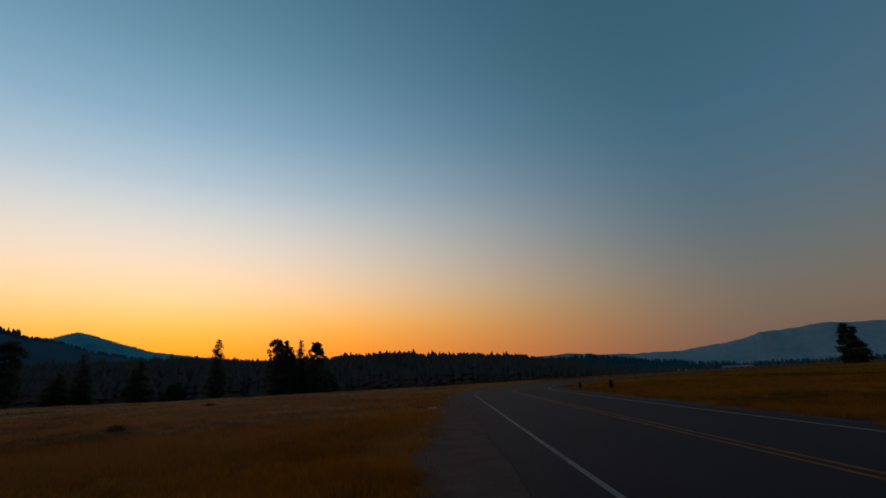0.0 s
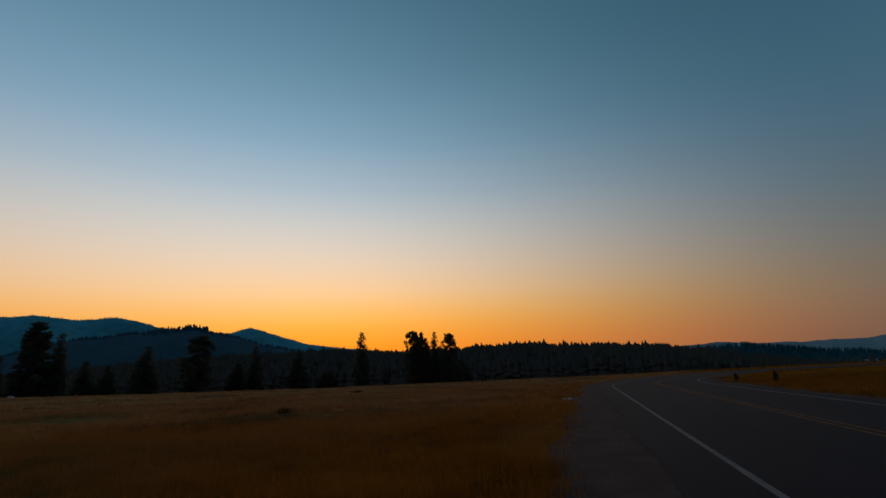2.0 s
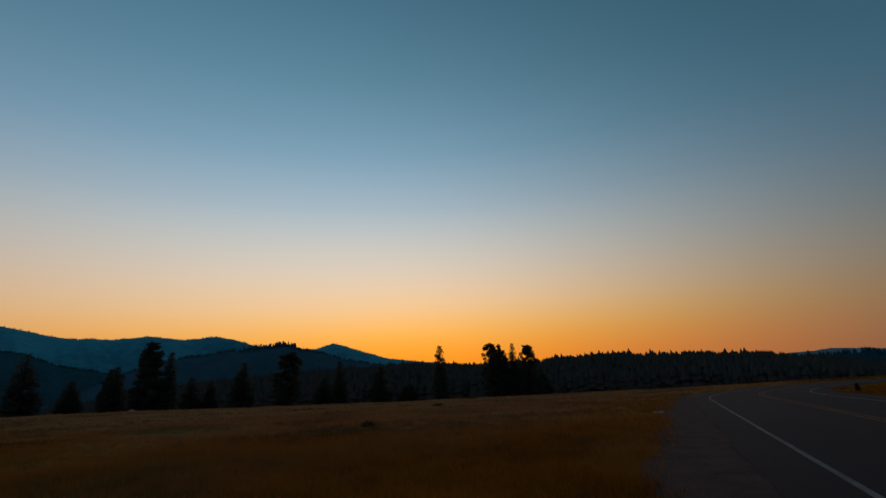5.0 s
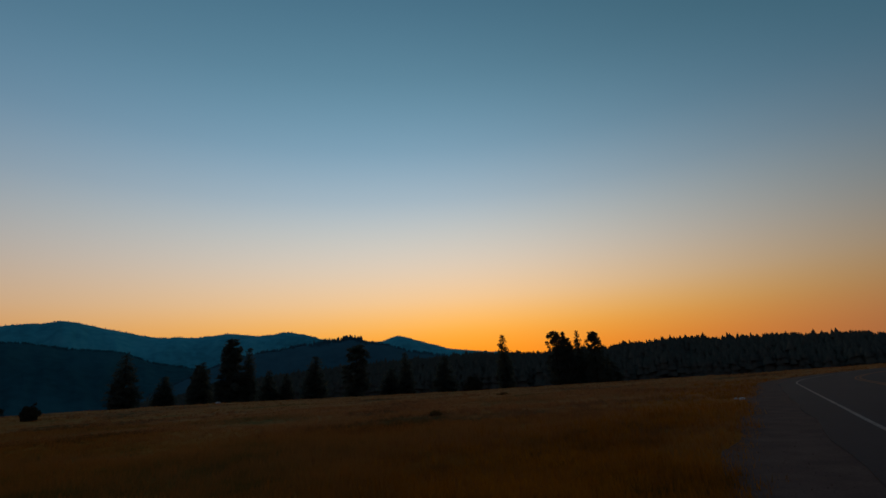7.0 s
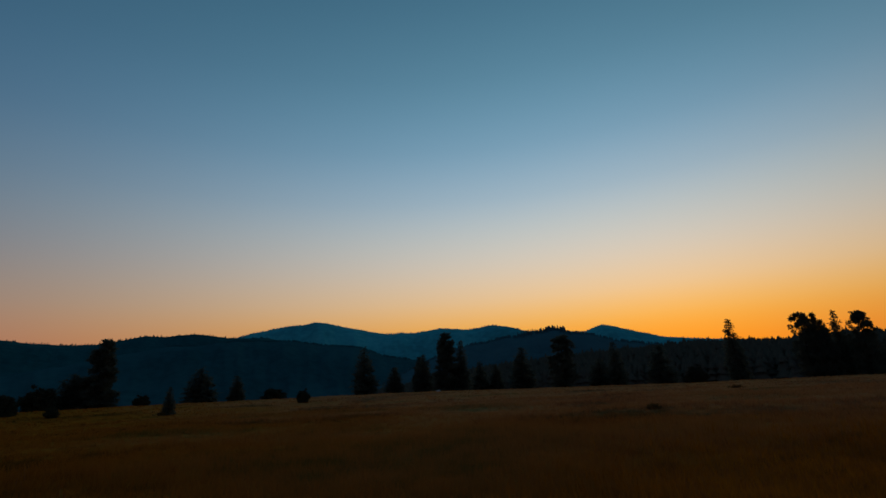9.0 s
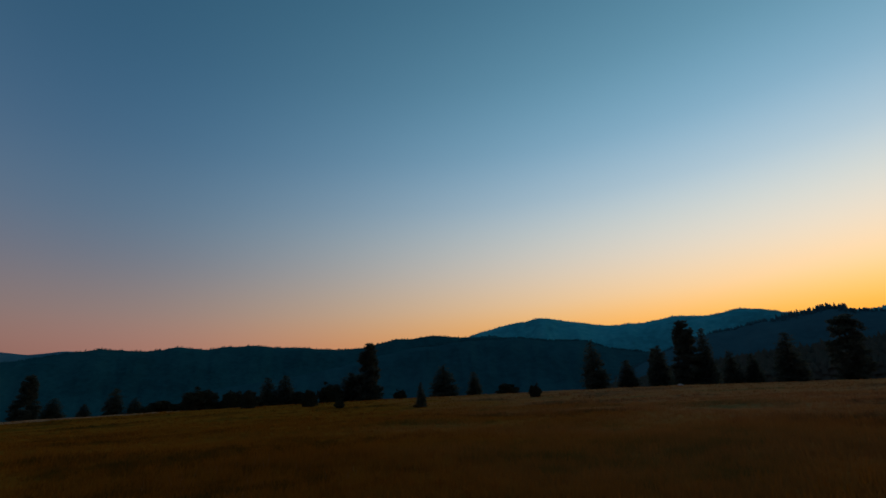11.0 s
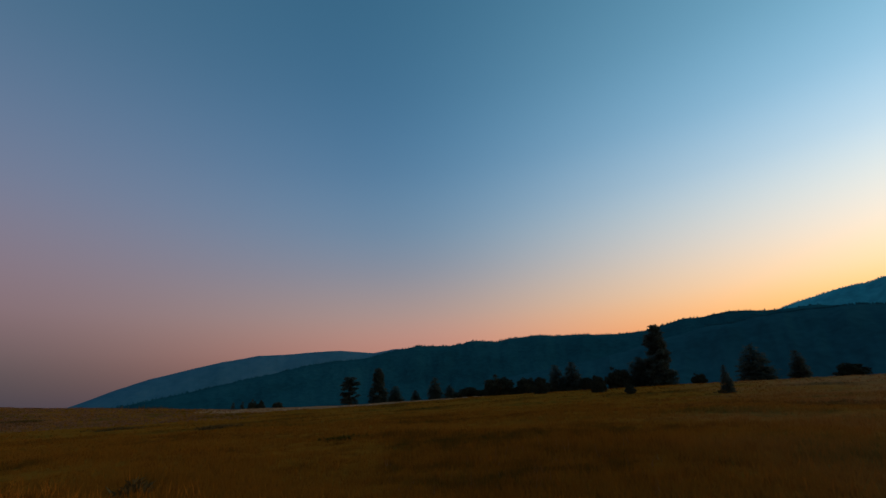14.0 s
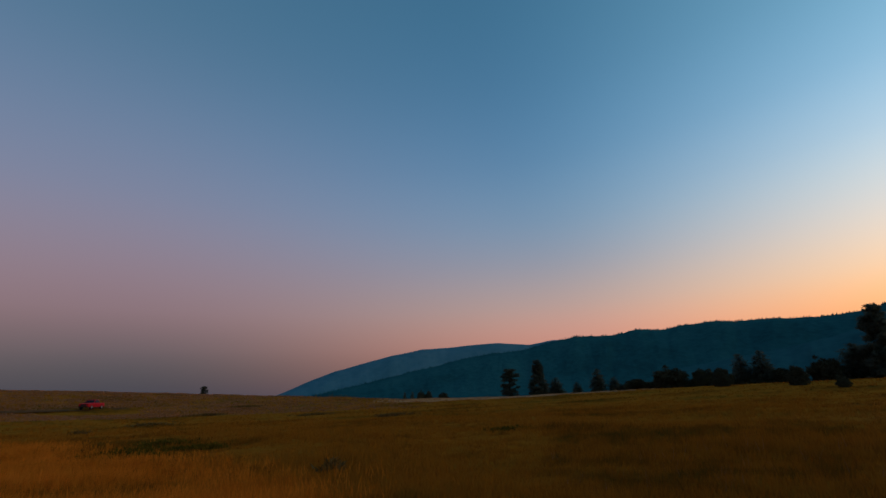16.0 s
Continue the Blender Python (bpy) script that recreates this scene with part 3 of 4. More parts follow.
            for i in range(90):
                u = rng.uniform(-0.95, 0.95)
                out = 1.55 * (math.sqrt(1 - u * u) if u > 0 else 1 + 0.25 * u) * rng.uniform(0.3, 1.15)
                blobs.append((0.03, rng.uniform(0, 6.28), out, 1.45 * (1 + u) * rng.uniform(0.7, 1.15), rng.uniform(0.2, 0.55)))
        for lev, a, ln, lift, rad in blobs:
            p0, pm, p1 = limb(lev * H, a, ln, lift)
            m = int(190 * rad * (0.6 + rad))
            d = rng.normal(0, 1, (m, 3))
            d /= np.linalg.norm(d, axis=1, keepdims=True)
            q = p1 + d * rad * rng.uniform(0.2, 1.0, (m, 1)) ** 0.5 * np.array([1, 1, 0.8])
            cs.extend(q)
            outs.extend(d)
        size = {"bushy": 0.22, "shrub": 0.24}.get(kind, 0.27)
    tagged(mesh_object("branchwork", lv, lf, M_BARK, root), kind="stuff")
    v, f = sprays(np.array(cs), np.array(outs), size, rng, 3 if kind == "fir" else 2)
    tagged(mesh_object("crown", v, f, M_SHRUB if kind == "shrub" else M_NEEDLES, root), kind="stuff")
    return root


# kind, bearing, distance, height angle of the tip, width
TREES = [
    ('fir', 25.5, 150, 5.42, 4.1),
    ('bushy', 19.5, 140, 5.37, 5.0),
    ('pine', 18.6, 141, 5.06, 4.0),
    ('pine', 18.0, 142, 4.43, 3.2),
    ('fir', 16.95, 145, 5.15, 3.1),
    ('bushy', 15.3, 140, 4.91, 4.6),
    ('fir', 16.2, 148, 2.95, 5.6),
    ('fir', 15.0, 150, 2.7, 5.0),
    ('fir', 18.0, 150, 2.83, 6.6),
    ('fir', 14.0, 160, 2.04, 5.3),
    ('pine', -39.3, 105, 2.95, 4.3),
    ('shrub', -17.9, 45, -0.95, 0.34),
    ('shrub', -14.6, 50, -1.05, 0.3),
    ('pine', 56.2, 150, 6.48, 8.4),
    ('fir', 54.3, 150, 5.53, 4.0),
    ('fir', 58.8, 160, 4.17, 5.2),
    ('fir', 62.0, 165, 2.79, 2.8),
    ('fir', 52.2, 170, 2.99, 4.9),
    ('fir', 50.4, 170, 2.60, 4.5),
    ('fir', 47.3, 160, 4.33, 5.8),
    ('bushy', 42.7, 150, 5.43, 8.3),
    ('fir', 38.8, 165, 2.52, 5.9),
    ('fir', 37.1, 160, 4.18, 4.8),
    ('fir', 32.5, 155, 3.45, 5.9),
    ('shrub', 29.2, 150, 0.96, 5.7),
    ('pine', 91.2, 140, 6.49, 7.6),
    ('bushy', 92.8, 143, 3.08, 5.6),
    ('shrub', 87.7, 140, 1.14, 3.1),
    ('fir', 85.4, 70, 1.85, 1.1),
    ('fir', 82.7, 150, 3.60, 6.4),
    ('fir', 79.2, 150, 2.73, 3.9),
    ('shrub', 75.4, 140, 1.19, 6.7),
    ('shrub', 72.3, 80, 1.0, 2.1),
    ('fir', 65.6, 150, 5.17, 5.4),
    ('fir', 62.2, 160, 2.89, 5.1),
    ('pine', 59.2, 165, 3.90, 6.0),
    ('umb', 126.0, 160, 3.23, 6.4),
    ('pine', 122.6, 160, 3.88, 5.6),
    ('fir', 120.8, 165, 1.84, 4.3),
    ('fir', 118.5, 170, 1.24, 2.8),
    ('fir', 116.2, 170, 2.56, 4.3),
    ('fir', 114.5, 170, 1.60, 3.3),
    ('shrub', 112.5, 150, 1.23, 8.9),
    ('shrub', 110.6, 150, 0.95, 5.0),
    ('shrub', 107.2, 145, 1.05, 5.5),
    ('shrub', 103.1, 145, 1.2, 5.0),
    ('shrub', 99.2, 140, 1.5, 5.5),
    ('shrub', 108.9, 130, 2.35, 7.6),
    ('shrub', 105.7, 130, 1.93, 5.0),
    ('shrub', 104.0, 105, 1.87, 3.6),
    ('fir', 102.3, 140, 3.14, 4.2),
    ('fir', 100.5, 140, 3.33, 4.5),
    ('shrub', 97.8, 95, 1.64, 3.0),
    ('shrub', 95.7, 140, 2.38, 7.0),
    ('shrub', 94.6, 80, 0.52, 1.6),
    ('fir', 93.4, 145, 3.36, 5.9),
    ('shrub', 87.9, 150, 1.17, 3.6),
    ('fir', 138.1, 260, 0.99, 2.3),
    ('fir', 137.2, 260, 1.01, 2.5),
    ('shrub', 136.2, 250, 1.13, 4.5),
    ('shrub', 135.3, 250, 1.03, 4.0),
    ('shrub', 133.6, 250, 0.76, 6.7),
    ('bushy', 159.4, 184, 2.4, 2.5),
]


def plant_trees():
    counts, order = {"fir": 4, "pine": 4, "umb": 1, "shrub": 3, "bushy": 2}, ("fir", "pine", "umb", "shrub", "bushy")
    stock = {}
    used = set()
    rng = random.Random(8)
    for n, (kind, az, dist, tip, width) in enumerate(TREES):
        q = (kind, n % counts[kind])
        if q not in stock:
            stock[q] = make_tree(kind, 50 + 7 * q[1] + order.index(kind))
        x, y = (float(c) for c in bearing(az, dist))
        z = float(ground_z(x, y)) + float(roughness_z(x, y)) - 0.15
        h = EYE_Z + dist * math.tan(radians(tip)) - z
        h = max(h, 0.8)
        wide = width / {"fir": 2.7, "pine": 3.3, "umb": 3.3, "shrub": 3.8, "bushy": 3.5}[kind]
        m = Matrix.Translation((x, y, z)) @ Matrix.Rotation(rng.uniform(0, 6.28), 4, "Z") @ Matrix.Diagonal((wide, wide, h / (10.0 if kind != "shrub" else 3.6), 1))
        if q in used:
            ob = copy_thing(stock[q], Matrix.Identity(4))
        else:
            ob = stock[q]
            used.add(q)
        ob.matrix_basis = m
        tagged(ob, group={"fir": "firs along the meadow", "pine": "pines along the meadow", "umb": "pines along the meadow", "bushy": "pines along the meadow", "shrub": "shrubs in the meadow"}[kind])


plant_trees()


# ---------------------------------------------------------------- grass
def grass(name, count, r0, r1, az0, az1, height, width, label, seed, blades=7, mat=None, strip=None, fade=False):
    rng = np.random.default_rng(seed)
    r = np.exp(rng.uniform(math.log(r0), math.log(r1), count))
    az = rng.uniform(az0, az1, count)
    x, y = bearing(az, r)
    off = road_offset(x, y)
    cx, cy = bearing(CAR_AZ, CAR_D)
    lane = (np.abs(y - (-99.0 + (x - 0.0) / cx * (cy + 99.0))) < 2.6) & (x < 6) & (x > cx - 9)
    lane |= (np.hypot(x - cx * 0.95, y - cy * 0.95) < 7)
    ok = (off < -6.3 + np.abs(rng.normal(0, 0.25, count))) | (off > 5.1 - np.abs(rng.normal(0, 0.4, count)))
    ok &= ~lane
    if strip or fade:
        ok &= rng.uniform(0, 1, count) < np.minimum(az - az0, az1 - az) / ((az1 - az0) * 0.4)
    if strip:
        ok &= (off < strip[0] + rng.normal(0, 0.6, count)) & (off > strip[1] + rng.normal(0, 2.0, count))
        ok &= np.array([noise.noise((a * 0.22, b * 0.22, 9.0)) for a, b in zip(x, y)]) + 0.25 > rng.normal(0, 0.15, count)
    x, y, r = x[ok], y[ok], r[ok]
    n = len(x)
    z = ground_z(x, y) + roughness_z(x, y) * np.clip(r / 8, 0, 1) - 0.03
    clump = np.array([noise.noise((a * 0.16, b * 0.16, 4.0)) for a, b in zip(x, y)])
    h = height * (1 + 0.8 * clump) * rng.uniform(0.5, 1.25, n)
    vs = []
    for k in range(blades):
        bx, by = x + rng.normal(0, 0.10, n), y + rng.normal(0, 0.10, n)
        a = rng.uniform(0, 6.28, n)
        w = width * rng.uniform(0.6, 1.4, n) * (0.6 + r / 40)
        hk = h * rng.uniform(0.5, 1.1, n)
        lean = rng.uniform(0.1, 0.55, n) * hk
        la = rng.uniform(0, 6.28, n)
        vs.append(np.stack([np.stack([bx - np.cos(a) * w, by - np.sin(a) * w, z], -1), np.stack([bx + np.cos(a) * w, by + np.sin(a) * w, z], -1),
                            np.stack([bx + np.cos(la) * lean, by + np.sin(la) * lean, z + hk], -1)], 1).reshape(-1, 3))
    v = np.concatenate(vs)
    ob = mesh_object(name, v, np.arange(len(v)).reshape(-1, 3), mat or M_GRASS)
    tagged(ob, label, "grass", kind="stuff")


M_RUST = material("rust_orange_grass", [(0.2108, 0.0682, 0.005), (0.3472, 0.1178, 0.0074), (0.4092, 0.1488, 0.0112)], 0.35, 0.9, 0, 6, 10, island=0.15, spec=0.0)
see_through(M_RUST, 0.5)
grass("roadside_grass", 60000, 5.0, 62.0, -12, 62, 0.28, 0.014, "taller rust-orange dry grass along the shoulder", 43, mat=M_RUST, strip=(-6.2, -9.5))
M_VERGE = material("bright_rust_grass", [(0.4032, 0.11, 0.01), (0.616, 0.1815, 0.016), (0.7392, 0.231, 0.024)], 0.35, 0.9, 0, 6, 10, island=0.15, spec=0.0)
see_through(M_VERGE, 0.5)
M_STRAW = material("pale_pinkish_straw", [(0.225, 0.1, 0.05), (0.27, 0.122, 0.064), (0.31, 0.14, 0.074)], 0.15, 0.9, 0, 6, 10, island=0.08, spec=0.0)
grass("verge_grass", 130000, 7.0, 40.0, 140, 198, 0.34, 0.014, "taller rust-orange dry grass along the shoulder", 44, mat=M_VERGE, strip=(-6.6, -9.0))
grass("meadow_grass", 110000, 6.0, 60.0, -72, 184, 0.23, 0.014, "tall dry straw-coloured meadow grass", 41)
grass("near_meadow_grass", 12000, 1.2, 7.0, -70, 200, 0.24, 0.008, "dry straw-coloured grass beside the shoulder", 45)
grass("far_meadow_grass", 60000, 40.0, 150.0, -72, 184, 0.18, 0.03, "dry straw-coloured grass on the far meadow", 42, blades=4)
M_PALE = material("bleached_straw", [(0.36, 0.22, 0.12), (0.46, 0.29, 0.17), (0.52, 0.34, 0.2)], 0.15, 0.9, 0, 6, 10, island=0.15, spec=0.0)
grass("brow_grass", 26000, 116.0, 156.0, 110, 142, 0.15, 0.05, "bleached pale grass along the brow of the field", 47, blades=4, mat=M_PALE, fade=True)
grass("seed_stalks", 45, 9.0, 16.0, 92, 122, 0.42, 0.008, "sparse tall bleached seed stalks in the meadow", 48, blades=3, mat=M_STRAW)
grass("pale_meadow_grass", 90000, 86.0, 330.0, 134, 214, 0.22, 0.03, "pale straw-pink dry grass on the far field", 46, blades=5, mat=M_STRAW, fade=True)


# ---------------------------------------------------------------- side lane behind, with a parked car
M_LANE = material("pale_dirt_lane", [(0.1, 0.045, 0.02), (0.14, 0.062, 0.027), (0.18, 0.08, 0.035)], 0.8, 0.95, 0.6, 7, 14, spec=0.0, dist=0.03)
M_RED = material("red_car_paint", [(0.4, 0.004, 0.012), (0.45, 0.005, 0.014)], 2, 0.5, 0, 2, 4, spec=0.12)
M_BLACK = material("black_plastic", [(0.012, 0.012, 0.013), (0.02, 0.02, 0.021)], 6, 0.6, 0.1, 3, 6)
M_TYRE = material("tyre_rubber", [(0.012, 0.012, 0.012), (0.02, 0.02, 0.02)], 9, 0.9, 0.2, 3, 6)
M_RIM = material("alloy_wheel", [(0.35, 0.35, 0.36), (0.45, 0.45, 0.46)], 9, 0.35, 0, 3, 6, metal=0.9)
M_CARGLASS = material("dark_car_glass", [(0.006, 0.006, 0.007), (0.008, 0.008, 0.009)], 3, 0.25, 0, 2, 4, spec=0.15)
M_LAMP = material("clear_headlamp", [(0.5, 0.5, 0.5), (0.6, 0.6, 0.6)], 5, 0.15, 0, 2, 4, spec=0.6)
M_TAIL = material("red_tail_lamp", [(0.35, 0.01, 0.01), (0.45, 0.015, 0.015)], 5, 0.2, 0, 2, 4, spec=0.5)
M_METAL = material("galvanised_roof", [(0.1575, 0.161, 0.168), (0.21, 0.2135, 0.2205)], 0.4, 0.5, 0.1, 4, 8, metal=0.2)
M_WALL = material("white_boarding", [(0.22, 0.22, 0.216), (0.28, 0.28, 0.272)], 0.6, 0.8, 0.2, 4, 8)
M_GREEN = material("green_forbs", [(0.052, 0.042, 0.006), (0.08, 0.06, 0.008), (0.115, 0.076, 0.01)], 0.8, 0.85, 0, 4, 8, island=0.3, spec=0.0)
M_SAGE = material("dark_sagebrush", [(0.085, 0.052, 0.018), (0.14, 0.08, 0.026), (0.18, 0.105, 0.034)], 0.8, 0.9, 0, 4, 8, island=0.3, spec=0.02)


def dirt_lane():
    cx, cy = bearing(CAR_AZ, CAR_D)
    knots = [Vector((4.0, -97.0)), Vector((-4.0, -100.0)), Vector((cx + 4, cy + 0.6)), Vector((cx, cy)), Vector((cx - 4, cy - 1.0)), Vector((cx - 6.5, cy - 3.0))]
    pts = []
    for a, b in zip(knots, knots[1:]):
        n = max(2, int((b - a).length / 1.2))
        pts += [a.lerp(b, i / n) for i in range(n)]
    verts, faces = [], []
    for i, p in enumerate(pts):
        d = (pts[min(i + 1, len(pts) - 1)] - pts[max(i - 1, 0)]).normalized()
        side = Vector((d.y, -d.x))
        for k, o in enumerate((-1.9, -0.9, 0.0, 0.9, 1.9)):
            q = p + side * (o + (0.25 * noise.noise((i * 0.3, o, 1.0)) if k in (0, 4) else 0))
            rut = -0.04 if k in (1, 3) else 0.0
            verts.append((q.x, q.y, float(ground_z(q.x, q.y)) + 0.10 + rut))
    for i in range(len(pts) - 1):
        for k in range(4):
            a = i * 5 + k
            faces.append((a, a + 5, a + 6, a + 1))
    tagged(mesh_object("dirt_lane", verts, faces, M_LANE, smooth=True), "pale rutted dirt lane crossing the meadow", "lane", kind="structure")


dirt_lane()


def loft(sections):
    """A skin over cross-sections of equal point count, closed at both ends."""
    bm = bmesh.new()
    rings = [[bm.verts.new(p) for p in sec] for sec in sections]
    n = len(rings[0])
    for a, b in zip(rings, rings[1:]):
        for k in range(n):
            bm.faces.new((a[k], a[(k + 1) % n], b[(k + 1) % n], b[k]))
    bm.faces.new(rings[0][::-1])
    bm.faces.new(rings[-1])
    bmesh.ops.recalc_face_normals(bm, faces=bm.faces)
    return bm


def box_bm(cx, cy, cz, sx, sy, sz, bevel=0.03):
    bm = bmesh.new()
    bmesh.ops.create_cube(bm, size=1.0, matrix=Matrix.Translation((cx, cy, cz)) @ Matrix.Diagonal((sx, sy, sz, 1)))
    if bevel:
        bmesh.ops.bevel(bm, geom=bm.edges[:], offset=bevel, segments=2, affect="EDGES")
    return bm


def lathe(profile, axis_y, cx, cz, segs=20):
    """A ring turned about the y axis from (y, radius) pairs."""
    secs = [[(cx + r * math.cos(2 * math.pi * k / segs), axis_y + yy, cz + r * math.sin(2 * math.pi * k / segs)) for k in range(segs)] for yy, r in profile]
    return loft(secs)


def pickup():
    """A crew-cab pickup, nose towards +x."""
    car = new("pickup_truck")
    tagged(car, "bright red pickup truck standing on the dirt lane", "car")

    def sec(x, w, z0, z1, tuck=0.08):
        return [(x, -w, z0 + 0.1), (x, -w + tuck, z0), (x, w - tuck, z0), (x, w, z0 + 0.1), (x, w, z1 - 0.12), (x, w - tuck, z1), (x, -w + tuck, z1), (x, -w, z1 - 0.12)]

    part("body", loft([sec(2.75, 0.80, 0.50, 0.98), sec(2.60, 0.92, 0.42, 1.08), sec(1.5, 0.95, 0.40, 1.16), sec(0.9, 0.95, 0.40, 1.18), sec(-0.9, 0.95, 0.40, 1.18), sec(-2.5, 0.95, 0.44, 1.18), sec(-2.75, 0.92, 0.52, 1.15)]), M_RED, car, "glossy red painted body")

    bm = loft([[(1.05, -0.88, 1.15), (1.05, 0.88, 1.15), (-1.0, 0.88, 1.15), (-1.0, -0.88, 1.15)], [(0.35, -0.74, 1.70), (0.35, 0.74, 1.70), (-0.82, 0.74, 1.70), (-0.82, -0.74, 1.70)],
               [(0.22, -0.66, 1.77), (0.22, 0.66, 1.77), (-0.72, 0.66, 1.77), (-0.72, -0.66, 1.77)]])
    part("cab", bm, M_RED, car)
    part("windscreen", loft([[(1.02, -0.78, 1.20), (1.02, 0.78, 1.20), (1.045, 0.78, 1.20), (1.045, -0.78, 1.20)], [(0.40, -0.66, 1.68), (0.40, 0.66, 1.68), (0.425, 0.66, 1.68), (0.425, -0.66, 1.68)]]), M_CARGLASS, car, "dark glass")
    part("rear_window", loft([[(-1.01, -0.7, 1.24), (-1.01, 0.7, 1.24), (-0.99, 0.7, 1.24), (-0.99, -0.7, 1.24)], [(-0.86, -0.62, 1.64), (-0.86, 0.62, 1.64), (-0.83, 0.62, 1.64), (-0.83, -0.62, 1.64)]]), M_CARGLASS, car, "dark glass")
    for sgn in (-1, 1):
        for x0, x1, t0, t1 in ((0.86, 0.10, 0.34, 0.08), (0.02, -0.84, 0.0, -0.74)):
            part("side_window", loft([[(x0, sgn * 0.875, 1.21), (x1, sgn * 0.875, 1.21), (x1, sgn * 0.89, 1.21), (x0, sgn * 0.89, 1.21)],
                                      [(t0, sgn * 0.755, 1.66), (t1, sgn * 0.755, 1.66), (t1, sgn * 0.77, 1.66), (t0, sgn * 0.77, 1.66)]]), M_CARGLASS, car, "dark glass")
        part("headlight", box_bm(2.62, sgn * 0.70, 0.90, 0.16, 0.30, 0.16), M_LAMP, car)
        part("tail_light", box_bm(-2.74, sgn * 0.84, 0.95, 0.08, 0.14, 0.28), M_TAIL, car)
        part("mirror", box_bm(0.75, sgn * 1.03, 1.24, 0.12, 0.22, 0.16), M_BLACK, car)
    part("grille", box_bm(2.74, 0, 0.80, 0.10, 1.05, 0.30), M_BLACK, car, "black grille")
    part("front_bumper", box_bm(2.74, 0, 0.50, 0.22, 1.75, 0.20, 0.05), M_BLACK, car)
    part("rear_bumper", box_bm(-2.80, 0, 0.52, 0.18, 1.75, 0.18, 0.05), M_BLACK, car)
    part("bed_liner", box_bm(-1.85, 0, 1.165, 1.55, 1.62, 0.05, 0.01), M_BLACK, car)
    for x in (1.72, -1.72):
        for sgn in (-1, 1):
            tyre = part("wheel", lathe([(-0.13, 0.20), (-0.13, 0.35), (-0.10, 0.385), (0.10, 0.385), (0.13, 0.35), (0.13, 0.20)], sgn * 0.84, x, 0.385), M_TYRE, car)
            part("rim", lathe([(-0.02, 0.05), (0.0, 0.21), (0.03, 0.23), (0.04, 0.10)], sgn * 0.955, x, 0.385), M_RIM, tyre, "bright alloy rim")
    x, y = (float(c) for c in bearing(CAR_AZ, CAR_D))
    car.matrix_basis = Matrix.Translation((x, y, float(ground_z(x, y)) + 0.12)) @ Matrix.Rotation(radians(51), 4, "Z") @ Matrix.Diagonal((0.88, 0.88, 0.90, 1))


pickup()


# ---------------------------------------------------------------- small things in the meadow
def tuft_plant(name, label, category, x, y, radius, height, count, mat, seed, spray=0.16, flat=1.0):
    rng = np.random.default_rng(seed)
    root_z = float(ground_z(x, y)) + float(roughness_z(x, y)) * min(1, math.hypot(x, y) / 8) - 0.03
    d = rng.normal(0, 1, (count, 3))
    d[:, 2] = np.abs(d[:, 2])
    d /= np.linalg.norm(d, axis=1, keepdims=True)
    lump = 0.75 + 0.35 * np.sin(np.arctan2(d[:, 1], d[:, 0]) * 3 + seed) * (1 - d[:, 2])
    c = d * np.minimum(np.abs(rng.normal(0, 0.55, (count, 1))), 1.5) * np.array([radius, radius * flat, height]) * lump[:, None]
    v, f = sprays(c, d * 0.6 + np.array([0, 0, 0.6]), spray, rng, 2)
    ob = mesh_object(name, v, f, mat)
    ob.location = (x, y, root_z)
    return tagged(ob, label, category)


def meadow_plants():
    # x, y, radius, height, stretch
    for n, (x, y, r, h, flat) in enumerate([(-7.4, -11.0, 0.45, 0.36, 1.0), (-15.6, 23.2, 0.5, 0.2, 0.6), (-28.0, 57.5, 1.0, 0.3, 0.5), (-10.2, -54.2, 0.8, 0.35, 0.6), (-70.1, 5.0, 1.5, 0.5, 0.7)]):
        tagged(tuft_plant("sagebrush", "dark low sagebrush clump among dry grass", "bush", x, y, r, h, 480, M_SAGE, n + 3, 0.16, flat), group="sagebrush in the meadow")
    for n, (x, y, r) in enumerate([(-45.4, -98.0, 3.4), (-39.0, -62.0, 2.8), (-36.8, -42.8, 2.4), (-18.5, -64.0, 2.0), (-31.0, -80.0, 2.6)]):
        tagged(tuft_plant("dark_weeds", "low dark brown streak of withered weeds in the meadow", "weeds", x, y, r * 1.4, 0.2, 1800, M_SAGE, n + 60, 0.2, 0.45), group="withered weed streaks")
    for n, (x, y, r) in enumerate([(-7.0, -25.0, 1.5), (-8.9, -23.4, 1.1), (-6.2, -21.6, 0.9), (-8.6, -27.5, 1.2), (-20.7, -15.1, 1.3)]):
        tagged(tuft_plant("green_weeds", "low green weeds growing in the dry meadow", "weeds", x, y, r * 1.3, 0.17, 1900, M_GREEN, n + 90, 0.13, 0.8), group="green weed patches")


meadow_plants()


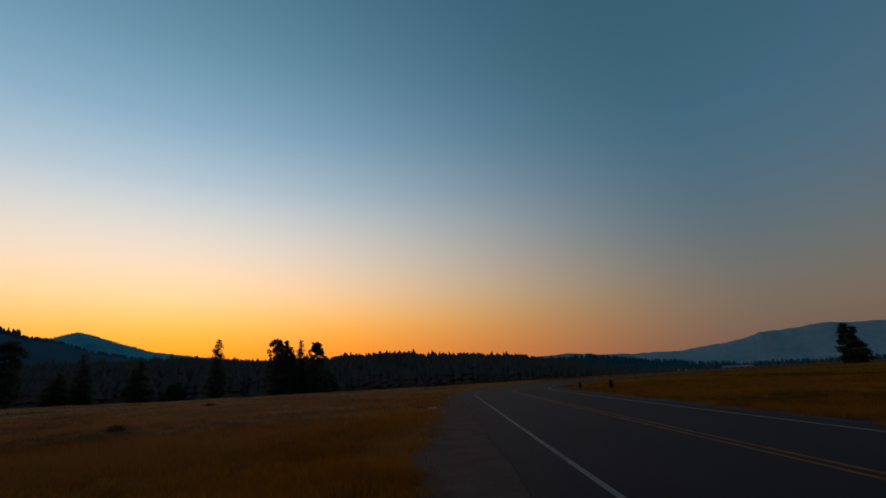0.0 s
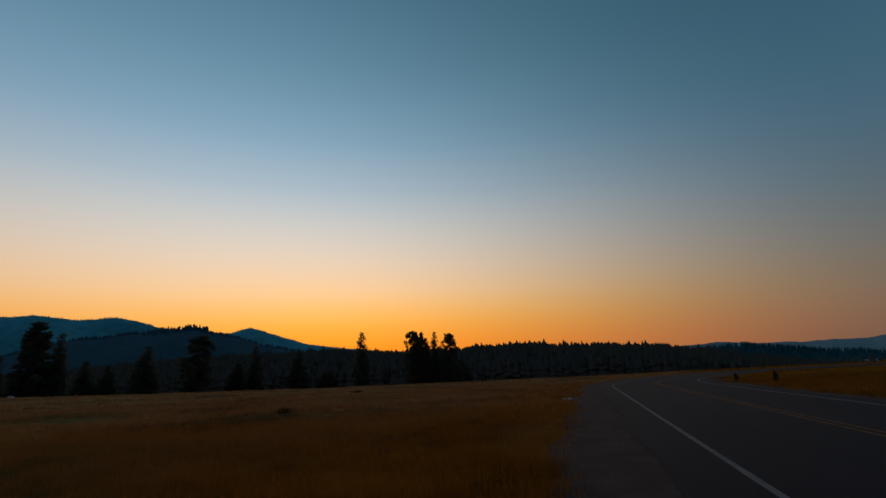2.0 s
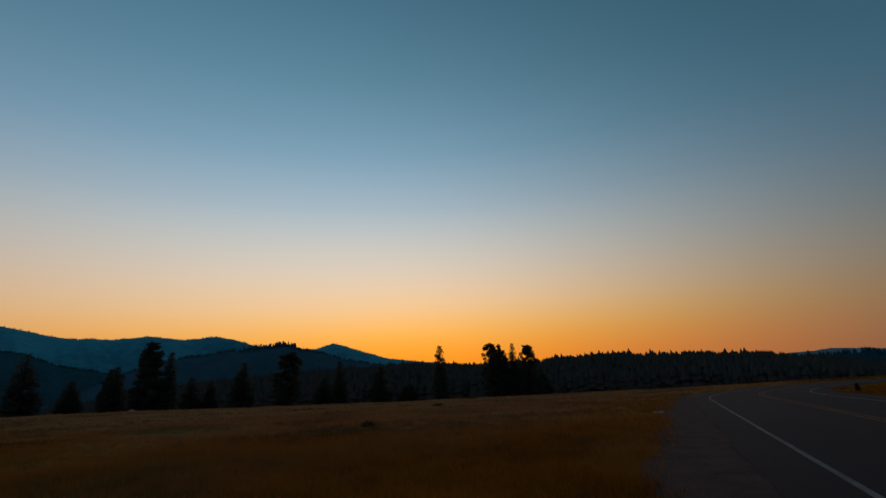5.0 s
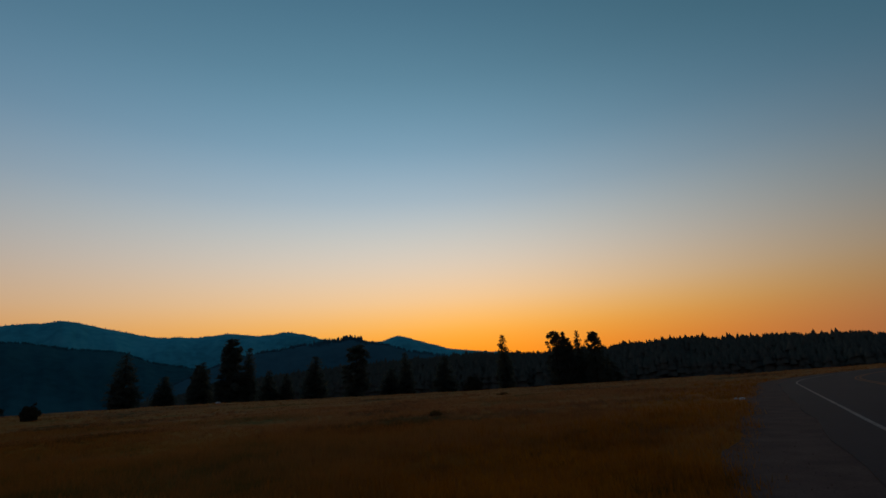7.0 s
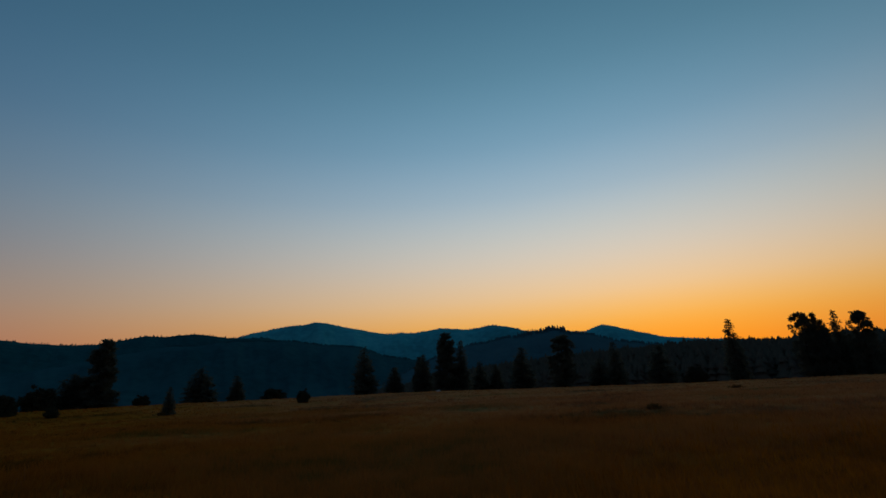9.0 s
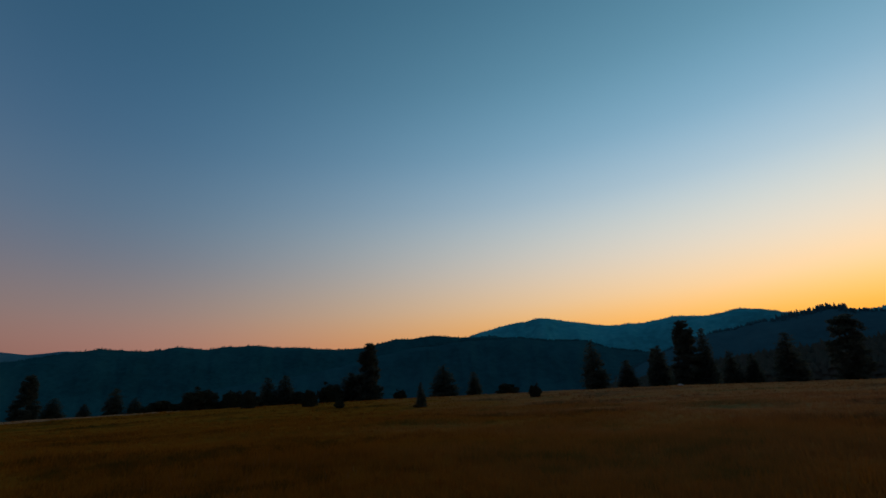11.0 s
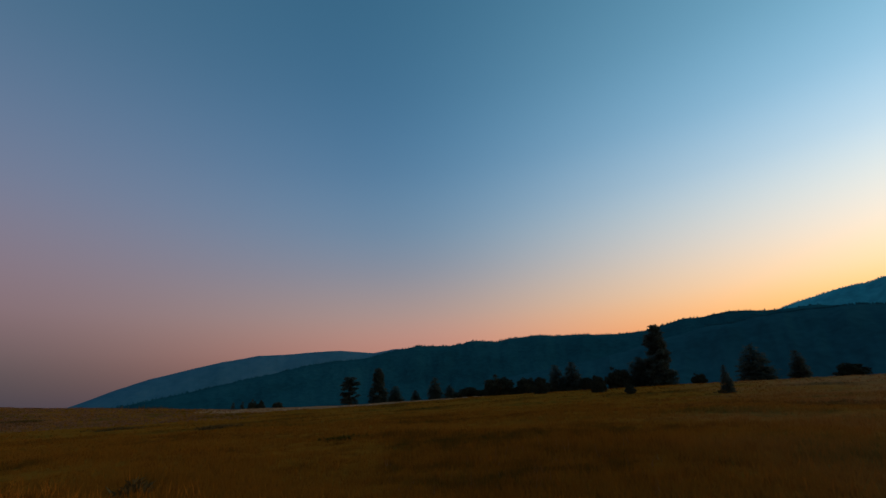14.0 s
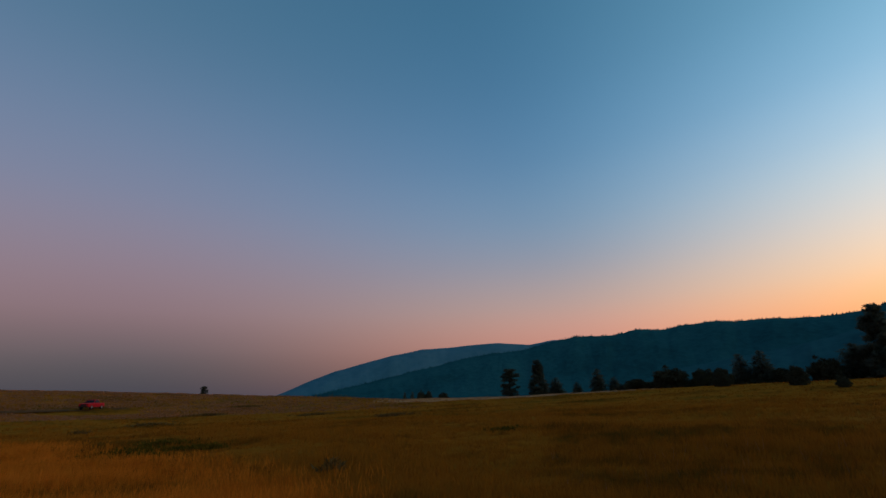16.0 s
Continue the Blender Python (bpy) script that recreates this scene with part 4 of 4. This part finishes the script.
def loose_gravel():
    """Stones strewn over the shoulder and the crumbling asphalt edge, one object."""
    rng = np.random.default_rng(71)
    n = 16000
    a, r = rng.uniform(-30, 175, n), np.exp(rng.uniform(math.log(1.0), math.log(26), n))
    px, py = bearing(a, r)
    off = road_offset(px, py)
    keep = (off < -4.3 - np.abs(rng.normal(0, 0.8, n)) + 0.45) & (off > -6.9)
    px, py, r = px[keep], py[keep], r[keep]
    n = len(px)
    size = rng.uniform(0.003, 0.010, n) * (1 + r / 18)
    unit = np.array([(1, 0, 0), (0, 1, 0), (-1, 0, 0), (0, -1, 0), (0, 0, 0.7), (0, 0, -0.7)])
    tri = np.array([(0, 1, 4), (1, 2, 4), (2, 3, 4), (3, 0, 4), (1, 0, 5), (2, 1, 5), (3, 2, 5), (0, 3, 5)])
    spin = rng.uniform(0, 6.28, n)
    c, sn = np.cos(spin)[:, None], np.sin(spin)[:, None]
    u = unit[None] * rng.uniform(0.6, 1.2, (n, 6, 1))
    v = np.stack([u[..., 0] * c - u[..., 1] * sn, u[..., 0] * sn + u[..., 1] * c, u[..., 2]], -1) * size[:, None, None]
    z = np.array([float(ground_z(q, w)) for q, w in zip(px, py)]) + 0.05
    v += np.stack([px, py, z], -1)[:, None]
    f = (tri[None] + 6 * np.arange(n)[:, None, None]).reshape(-1, 3)
    tagged(mesh_object("loose_gravel", v.reshape(-1, 3), f, M_GRAVEL), "loose grey-brown gravel stones strewn along the shoulder", "gravel", kind="stuff")


loose_gravel()


def rock(x, y, size, seed, label="pale grey rock at the gravel road edge"):
    bm = bmesh.new()
    bmesh.ops.create_icosphere(bm, subdivisions=3, radius=size)
    for v in bm.verts:
        n = noise.fractal(v.co * (2.2 / size * 0.4) + Vector((seed, 0, 0)), 1.0, 2.0, 3)
        v.co *= 1 + 0.35 * n
        v.co.z *= 0.6
    me = bpy.data.meshes.new("rock")
    bm.to_mesh(me)
    bm.free()
    me.materials.append(M_ROCK)
    ob = new("rock", me)
    ob.location = (x, y, float(ground_z(x, y)) + size * 0.25)
    ob.rotation_euler = (0, 0, seed)
    return tagged(ob, label, "rock")


rock(-0.95, 28.3, 0.15, 1.0)
rock(-1.25, 28.9, 0.09, 2.0)
rock(*(float(c) for c in bearing(57.2, 106)), 0.5, 4.0, "pale boulder at the foot of the pines")


def shed(az, dist, length, width, eave, ridge_h, turn):
    """A low white farm building with a pitched metal roof."""
    root = new("farm_shed")
    tagged(root, "long low white farm shed far across the valley", "building")
    part("wall", box_bm(0, 0, eave / 2 - 0.5, length, width, eave + 1.0, 0.02), M_WALL, root)
    e = 0.5
    a, b = length / 2 + e, width / 2 + e
    bm = loft([[(x, -b, eave - 0.1), (x, 0, ridge_h), (x, b, eave - 0.1), (x, b, eave + 0.06), (x, 0, ridge_h + 0.18), (x, -b, eave + 0.06)] for x in (-a, a)])
    part("roof", bm, M_METAL, root, "pale metal roof")
    for k in range(int(length // 6)):
        part("door", box_bm(-length / 2 + 3 + 6 * k, -width / 2 - 0.03, eave * 0.42, 2.6, 0.1, eave * 0.84, 0.01), M_BLACK, root)
    x, y = (float(c) for c in bearing(az, dist))
    root.matrix_basis = Matrix.Translation((x, y, float(ground_z(x, y)))) @ Matrix.Rotation(radians(turn), 4, "Z")


shed(-30.2, 560, 25, 9, 3.0, 4.4, -24)
shed(-25.0, 600, 12, 7, 2.6, 3.8, -18)
